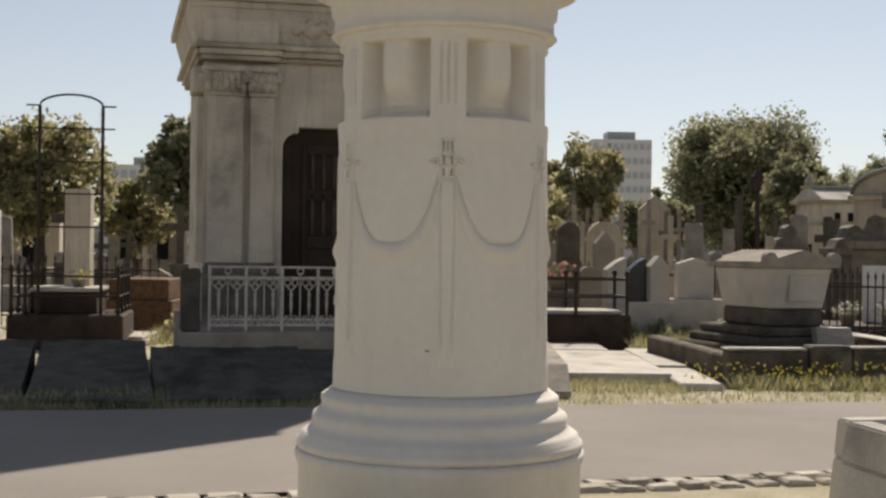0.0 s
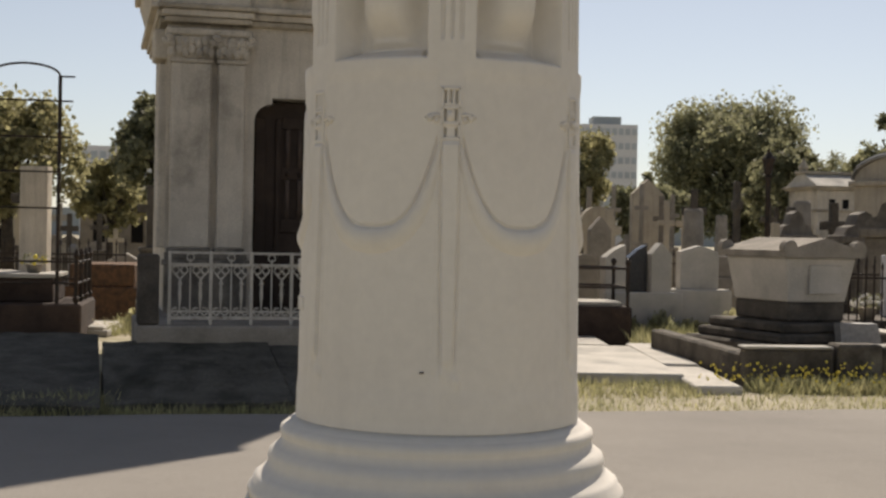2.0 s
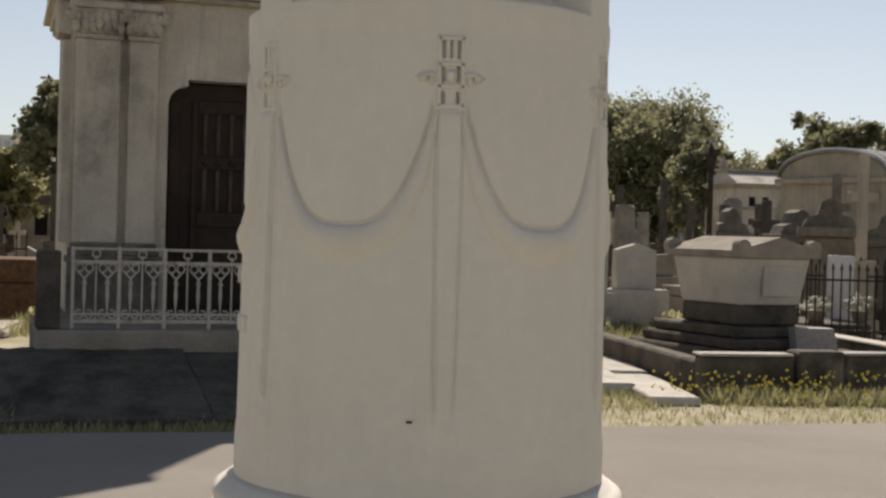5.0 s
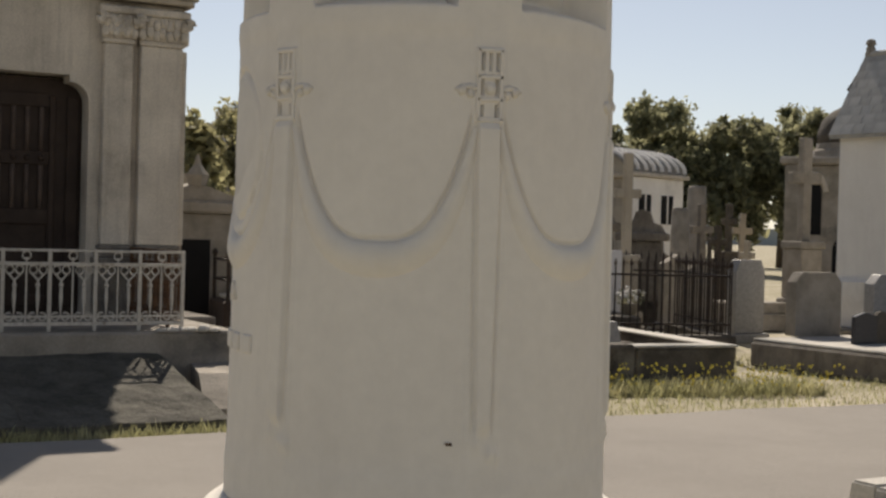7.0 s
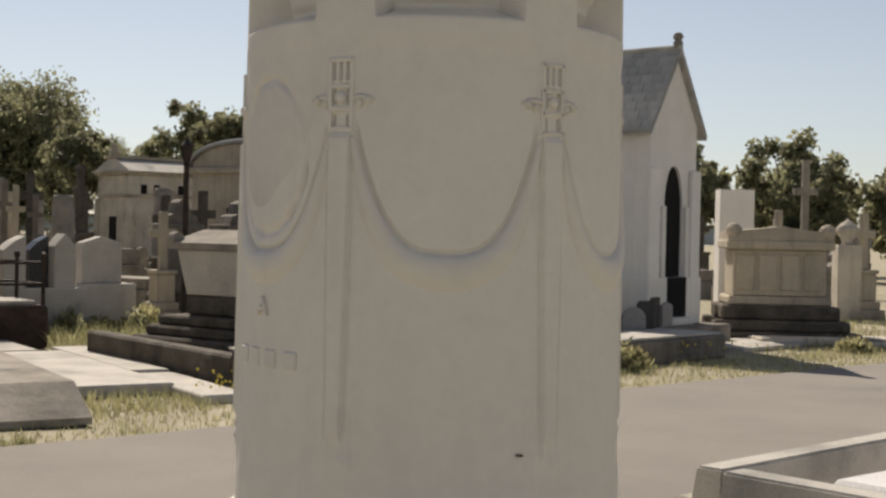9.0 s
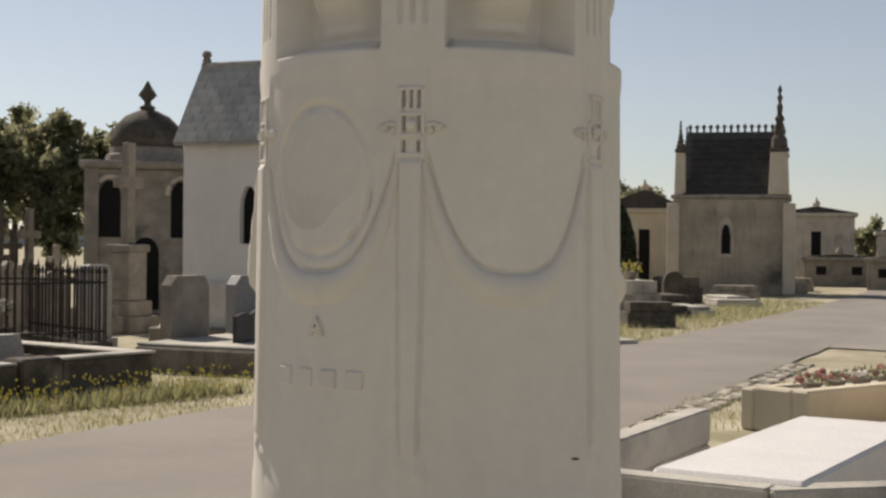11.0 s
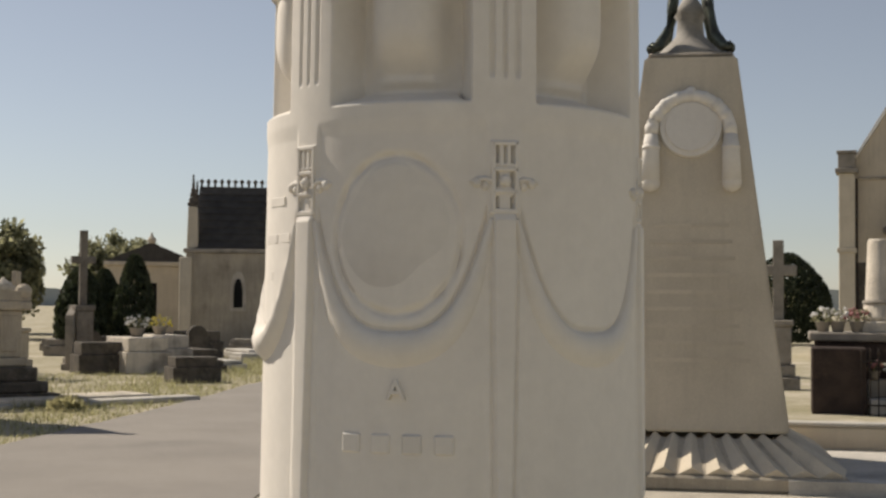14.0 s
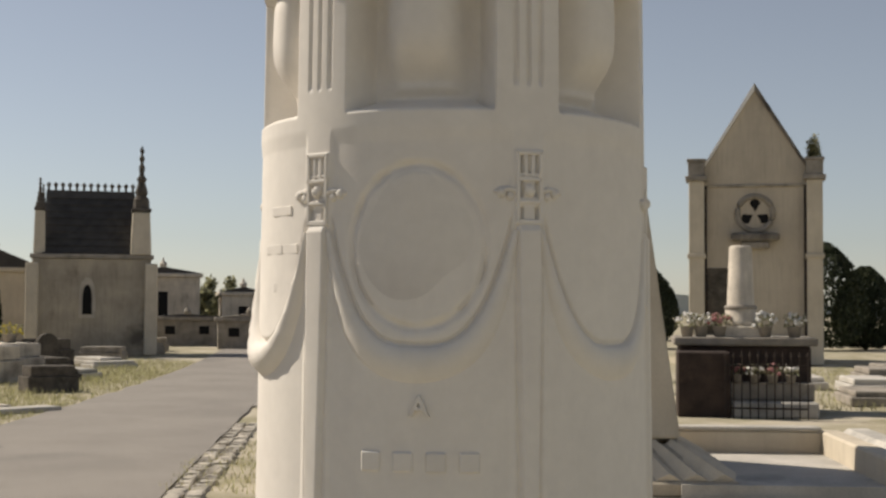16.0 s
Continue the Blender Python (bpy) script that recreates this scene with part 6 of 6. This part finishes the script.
tree(-5.4, 31.0, 6.0, 1.5, 0.2, 7, LEAF, "dark leafy tree beside the mausoleum", 4000)
tree(2.6, 24.5, 3.9, 1.2, 0.15, 8, LEAFY, "small yellowish tree behind the mausoleum", 2500)
for i, (a, b, hh, rr) in enumerate(((24, 72, 8.2, 3.0), (30, 70, 9.6, 3.4), (36.5, 68, 9.9, 3.6), (43, 66, 10.2, 3.4), (49, 61, 7.5, 3.0), (40, 41, 6.2, 2.8), (43.5, 37.5, 6.4, 2.8), (47, 34, 5.2, 2.2))):
    tree(a, b, hh, rr, 0.25, 30 + i, LEAF, "dense dark green tree in a row", 4200, 0.22, 0.12, group="tree row")
for i, (a, b, hh, rr) in enumerate(((51, 43, 6.4, 3.0), (54.5, 39.5, 6.0, 2.6), (58, 35, 5.2, 2.4), (61, 30, 4.6, 2.2), (75, 27, 3.6, 2.0), (80, 24, 3.2, 2.0), (70, 40, 6, 3))):
    tree(a, b, hh, rr, 0.2, 50 + i, LEAF, "dense dark green tree in a row", 3400, 0.2, 0.06, group="tree row")


for i, (a, b, hh) in enumerate(((25.5, 56, 8.0), (28.5, 54.5, 8.6), (31.6, 52.5, 8.2), (34.5, 50.5, 8.8), (37.5, 48.5, 8.2))):
    tree(a, b, hh, 2.7, 0.25, 70 + i, LEAF, "dense olive green tree in a row", 4200, 0.26, 0.03, group="tree row")


def cypress(x, y, h, r, seed, n=3200, label="dark clipped conifer beside the graves"):
    t = thing("cypress", x, y, 0, 0, label, "tree", "conifers")
    part("trunk", tube(bmesh.new(), [(0, 0, -0.05), (0, 0, h * 0.6)], 0.09, 7, 0.03), BARK, t)
    gen = np.random.RandomState(seed)
    f = gen.uniform(0.03, 1, n)
    a = gen.uniform(0, 2 * np.pi, n)
    R = r * np.sin(np.pi * np.clip(f, 0, 1) ** 0.75 * 0.97 + 0.06) ** 0.6 * gen.uniform(0.8, 1.04, n)
    P = np.stack([R * np.cos(a), R * np.sin(a), f * h], 1)
    A = gen.normal(size=(n, 3)) * 0.4 + np.array([0, 0, 1.0])
    A /= np.linalg.norm(A, axis=1, keepdims=True)
    B = np.cross(A, gen.normal(size=(n, 3)))
    B /= np.linalg.norm(B, axis=1, keepdims=True)
    V = np.stack([P - A * 0.1, P + B * 0.05, P + A * 0.1, P - B * 0.05], 1).reshape(-1, 3)
    new("crown", mesh_from("crown", V.tolist(), np.arange(n * 4).reshape(-1, 4).tolist(), YEW)).parent = t


cypress(32.3, 20.9, 2.6, 0.75, 1)
cypress(33.2, 19.6, 3.0, 0.6, 2)
cypress(24.5, 20.6, 2.2, 0.7, 3)
cypress(35.2, 21.8, 2.6, 0.6, 4)
for i, (a, b, hh, rr) in enumerate(((57, 1.4, 3.9, 1.9), (57, -6.6, 4.6, 1.9), (58.5, -8.6, 3.6, 1.4))):
    cypress(a, b, hh, rr, 10 + i, 9000, "broad clipped evergreen beside the gothic chapel")


# ---- crowd of older graves between the landmarks ----
def scatter():
    rng = random.Random(20)
    kinds = []
    kinds.append(gravestone(8.9, 14.4, 0, -5, "round", 0.45, 1.2, 0.16, GREY, "grey round-topped headstone in dry grass", "old graves"))
    kinds.append(gravestone(10.2, 17.5, 0, 5, "pent", 0.6, 1.3, 0.18, GREY, "weathered pointed headstone in dry grass", "old graves"))
    kinds.append(cross_monument(7.2, 19.5, 0, 0, 1.9, STAINED, "weathered stone cross on a stepped foot", "old graves", 0.6))
    kinds.append(cross_monument(9.5, 23.0, 0, 10, 2.4, DARK, "blackened stone cross on a stepped foot", "old graves", 0.7))
    kinds.append(slab_tomb(11.5, 20.5, 0, 0, 1.1, 2.0, 0.6, GREY, "weathered grey stone box tomb", "old graves"))
    kinds.append(column(6.4, 22.5, 0, 2.2, 0.24, GREY, "weathered broken stone column", "old graves"))
    kinds.append(small_house(5.6, 37.0, 5, 1.5, 1.6, 1.7, 0.45, GREY, GREY, "small weathered tomb house with a dark doorway"))
    kinds.append(gravestone(5.0, 26.0, 0, 0, "round", 0.8, 2.3, 0.4, STAINED, "large weathered rounded memorial stone", "old graves"))
    kinds.append(slab_tomb(8.0, 26.0, 0, 0, 0.9, 0.9, 1.2, GREY, "square grey pedestal tomb", "old graves"))
    low = [slab_tomb(29.0, 15.6, 0, -40, 1.0, 1.9, 0.38, DARK, "low dark slab grave with a worn kerb", "old graves"),
           gravestone(31.0, 16.4, 0, -40, "round", 0.6, 0.95, 0.2, DARK, "short blackened headstone among low graves", "old graves"),
           slab_tomb(33.0, 17.4, 0, -40, 1.3, 1.0, 0.75, DARK, "dark broken stone box tomb", "old graves"),
           slab_tomb(27.0, 13.9, 0, -40, 0.9, 1.9, 0.2, SLAB, "low pale slab grave in dry grass", "old graves")]
    spots = []
    for (x0, x1, y0, y1, n) in ((2.0, 9.5, 20, 38, 44), (6, 24, 36, 62, 90), (-16, -3, 30, 42, 40), (8.5, 17, 13.6, 34, 80), (-13, -4.5, 20, 34, 30), (14, 24, 24, 44, 26), (23, 35, 20, 30, 22), (18, 34, -14, -5, 0), (33, 37.5, 15.8, 24, 12), (22, 40, 3.2, 6, 0), (42, 52, 18, 30, 14), (30, 44, 29, 38, 14), (20, 26, 15.5, 19, 8), (12, 15, 13.8, 17, 3)):
        for _ in range(n):
            spots.append((rng.uniform(x0, x1), rng.uniform(y0, y1)))
    placed = [(k.location.x, k.location.y) for k in kinds + low] + [(14.2, 31.0), (15.2, 31.8), (15.6, 30.6), (16.4, 32), (17.5, 49.8), (19, 49.6), (17.1, 22.2), (27.2, 17.6), (16.5, 13.2), (13, 17.6), (16.9, 14.3), (-4.75, 19.2), (-5.72, 17), (27.6, 15.6), (26, 15.2), (12.4, 13.3), (11.4, 14.2), (39, 20), (40.5, 18.5), (1.9, 16.5), (2.75, 15.3), (6.9, 13.8), (8.2, 13.5), (7.41, 14.33), (10.09, 15.0), (9.2, 13.3), (9.7, 14.0), (10.9, 14.0), (9.2, 15.6), (10.6, 16.2), (11.6, 15.4), (7.7, 20.0), (8.96, 20.0), (15.9, 14.4)]
    for x, y in spots:
        if y < road_far(x) + (4.6 if x < 22 else 1.8) and x < 36 or any((x - a) ** 2 + (y - b) ** 2 < 1.35 ** 2 for a, b in placed) or (x - 17.1) ** 2 + (y - 22.2) ** 2 < 9:
            continue
        placed.append((x, y))
        k = rng.choices(range(len(kinds)), (5, 5, 6, 5, 4, 3, 0, 0.5 if x < 8 else 0, 2))[0]
        s = rng.uniform(0.8, 1.2)
        if x > 32 and y < 25:
            k, s = 4, rng.uniform(0.5, 0.9)
        o = copy_thing(kinds[k], pose(x, y, 0, 0, 0, rng.choice((10, -10, 20, 95, 15)) + rng.uniform(-6, 6)))
        o.scale = (s, s, s * rng.uniform(0.9, 1.15))
    for _ in range(90):
        x, y = rng.uniform(21, 38), rng.uniform(11, 20)
        if y < road_far(x) + 1.3 or y > road_far(x) + 7 or any((x - a) ** 2 + (y - b) ** 2 < 1.4 ** 2 for a, b in placed) or (x - 40.5) ** 2 + (y - 19.2) ** 2 < 14:
            continue
        placed.append((x, y))
        s = rng.uniform(0.75, 1.1)
        o = copy_thing(rng.choice(low), pose(x, y, 0, 0, 0, -40 + rng.uniform(-8, 8) + rng.choice((0, 0, 90))))
        o.scale = (s, s, s * rng.uniform(0.8, 1.2))


scatter()
for i, (x, y, w, hh) in enumerate(((-21, 43, 3.2, 3.0), (-17.2, 46, 2.6, 2.5), (-13.4, 44, 2.2, 3.2), (-9.6, 46.5, 2.8, 2.4), (-6.4, 44, 2.0, 2.8), (-3.0, 46, 2.6, 2.3), (0.8, 44, 2.2, 2.7))):
    small_house(x, y, (4, -8, 10)[i % 3], w, 2.4, hh, 0.5, (GREY, LIME, TAN)[i % 3], (TILE, DARKROOF)[i % 2], "weathered tomb house in a distant row", 1 + i % 2)
for i, (x, y, hh, kind, m) in enumerate(((0.9, 18.2, 2.7, "round", GREY), (1.7, 19.6, 3.0, "rect", STAINED), (2.6, 18.6, 2.4, "pent", GREY), (3.3, 19.8, 2.8, "round", DARK), (0.2, 19.8, 2.9, "pent", GREY), (2.2, 21.4, 3.3, "rect", STAINED), (4.2, 21.0, 2.6, "pent", GREY))):
    gravestone(x, y, 0, 6, kind, 0.42 + 0.07 * (i % 3), hh * 0.76, 0.25, m, "tall weathered stele crowded among old graves", "old steles")
for i, (a, b, hh, rr) in enumerate(((55.5, 4.6, 3.4, 1.6), (64, 8, 3.6, 2.4), (66, -15, 4.2, 2.6), (86, 20.5, 3.4, 2.6), (90, 24.5, 3.6, 2.8), (84, 14, 3.2, 2.6), (78, 8, 3.2, 2.4), (74, 2, 3.4, 2.4))):
    tree(a, b, hh, rr, 0.2, 90 + i, LEAF, "low dense green tree at the cemetery edge", 3000, 0.2, 0.02, group="tree row")
for i in range(3):
    picket_fence((-3.9, 3.2, -8.2)[i], (21.5, 22.0, 20.0)[i], 0, (4, -3, 2)[i], (3.0, 3.5, 3.5)[i], 1.35, 0.16, IRON, "dark iron fence among old graves")


# ---- road edging, grass and weeds ----
def cobbles():
    strip = tagged(new("cobble_strip"), "strip of uneven pale stone setts along the road", "paving", kind="structure")
    rng = random.Random(9)
    shapes = []
    for k in range(5):
        bm = block(-0.11, 0.11, -0.085, 0.085, -0.06, 0.016, 0.016, 0.006)
        for vtx in bm.verts:
            vtx.co += Vector((rng.uniform(-0.012, 0.012), rng.uniform(-0.012, 0.012), rng.uniform(-0.006, 0.006)))
        o = part("sett", bm, COBBLE, strip)
        o.matrix_basis = pose(-3.2 + 0.24 * k, road_near(-3.2 + 0.24 * k) - 0.12, 0, 0, 0, 14)
        shapes.append(o.data)
    x = -2.0
    while x < 15:
        for row in range(2):
            xx = x + rng.uniform(-0.02, 0.02) + 0.11 * row
            piece("sett", rng.choice(shapes), strip, pose(xx, road_near(xx) - 0.10 - 0.19 * row + rng.uniform(-0.015, 0.015), rng.uniform(-0.012, 0.008), rng.uniform(-4, 4), rng.uniform(-4, 4), 14 + rng.uniform(-5, 5))
                  @ Matrix.Diagonal((rng.uniform(0.8, 1.15), rng.uniform(0.85, 1.1), 1, 1)))
        x += 0.245


def grass():
    """Blades along the verges and between the graves."""
    gen = np.random.RandomState(3)
    pts = []

    def verge(n, x0, x1, width, hmin, hmax):
        x = gen.uniform(x0, x1, n)
        f = gen.uniform(0, 1, n) ** 1.3
        for a, b in zip(x, f):
            pts.append((a, road_far(a) + 0.02 + b * width, gen.uniform(hmin, hmax) * (0.5 + b)))

    verge(4200, 0.9, 14, 1.5, 0.015, 0.06)
    verge(5000, 14, 36, 2.2, 0.05, 0.14)
    verge(4500, -7, -2.4, 0.45, 0.04, 0.14)
    verge(1800, -2.4, 1.0, 0.16, 0.02, 0.07)
    for n, x0, x1, y0, y1, h in ((2600, 3.7, 7.2, 8.5, 9.0, 0.15), (1100, 6.6, 9.4, 8.6, 12.4, 0.07), (2500, 3.6, 6.5, 13.6, 16.2, 0.25), (2200, 10, 20, 9.2, 11.5, 0.07), (4500, 17, 30, 11.5, 15.5, 0.09), (1500, 8, 15, 2.9, 4.6, 0.05), (1500, -4.2, -2.8, 15, 18, 0.2), (2500, 20, 36, -5.8, -2.6, 0.12), (1500, 1.7, 3.1, 8.0, 10.4, 0.08)):
        for _ in range(n):
            a, b = gen.uniform(x0, x1), gen.uniform(y0, y1)
            if road_near(a) - 0.1 < b < road_far(a):
                if not (y0 < 5 and b < road_near(a) + 0.1):
                    continue
            pts.append((a, b, h * gen.uniform(0.35, 1.2)))
    P = np.array(pts)
    n = len(P)
    ang = gen.uniform(0, 2 * np.pi, n)
    lean = gen.normal(size=(n, 2)) * 0.45
    base = np.stack([P[:, 0], P[:, 1], np.full(n, -0.02)], 1)
    w = 0.006 + 0.05 * P[:, 2:3] * 0.6
    side = np.stack([np.cos(ang), np.sin(ang), np.zeros(n)], 1) * w
    tip = base + np.concatenate([lean * P[:, 2:3], P[:, 2:3] + 0.03], 1)
    V = np.stack([base - side, base + side, tip], 1).reshape(-1, 3)
    tagged(new("grass", mesh_from("grass", V.tolist(), np.arange(n * 3).reshape(-1, 3).tolist(), BLADE)), "dry yellow-green grass along the road and between graves", "grass", kind="stuff")
    bm_v, bm_f = [], []
    for _ in range(420):
        a = gen.uniform(3.2, 7.4) if gen.uniform() < 0.75 else gen.uniform(9, 12)
        b = gen.uniform(8.25, 9.0) if a < 8 else gen.uniform(9.6, 10.6)
        z, s = gen.uniform(0.10, 0.30), gen.uniform(0.010, 0.020)
        k = len(bm_v)
        bm_v += [(a - s, b, z), (a, b - s, z), (a + s, b, z), (a, b + s, z), (a, b, z + s), (a, b, z - s)]
        bm_f += [(k + i, k + (i + 1) % 4, k + 4) for i in range(4)] + [(k + (i + 1) % 4, k + i, k + 5) for i in range(4)]
    tagged(new("wild_flowers", mesh_from("wild_flowers", bm_v, bm_f, PETALY)), "small yellow wild flowers along the kerb", "flowers", kind="stuff")


def bush(x, y, r, h, seed, mat, label, z=0.0):
    b = thing("bush", x, y, z, 0, label, "bush")
    gen = np.random.RandomState(seed)
    n = 700
    D = gen.normal(size=(n, 3))
    D /= np.linalg.norm(D, axis=1, keepdims=True)
    P = D * gen.uniform(0.3, 1, n)[:, None] * np.array([r, r, h]) * (0.8 + 0.3 * gen.uniform(size=n))[:, None]
    P[:, 2] = np.abs(P[:, 2])
    A = D * 0.5 + gen.normal(size=(n, 3)) * 0.5 + np.array([0, 0, 0.8])
    A /= np.linalg.norm(A, axis=1, keepdims=True)
    B = np.cross(A, gen.normal(size=(n, 3)))
    B /= np.linalg.norm(B, axis=1, keepdims=True)
    V = np.stack([P - A * 0.06, P + B * 0.022, P + A * 0.06, P - B * 0.022], 1).reshape(-1, 3)
    new("leaves", mesh_from("leaves", V.tolist(), np.arange(n * 4).reshape(-1, 4).tolist(), mat)).parent = b


cobbles()
grass()
bush(9.0, 9.35, 0.38, 0.36, 1, LEAFY, "low green bush at the road verge")
bush(-3.7, 16.2, 0.35, 0.45, 2, LEAFY, "yellowish weeds beside the arched tomb")
bush(5.6, 16.2, 0.3, 0.5, 3, LEAFY, "yellow flowering shrub behind the headstones")
bush(40.13, -4.73, 0.26, 0.85, 5, LEAFY, "thin weeds growing on top of the chapel pier", 6.43)
bush(14.2, 10.1, 0.3, 0.2, 4, LEAFY, "low weeds in dry grass")
for i, (x, y) in enumerate(((3.35, 15.9), (3.8, 16.05), (4.35, 15.95), (4.9, 16.2), (5.35, 16.05))):
    bush(x, y, 0.30, 0.30 + 0.06 * (i % 3), 20 + i, (LEAF, LEAFY)[i % 2], "low wild greenery in front of the headstones")
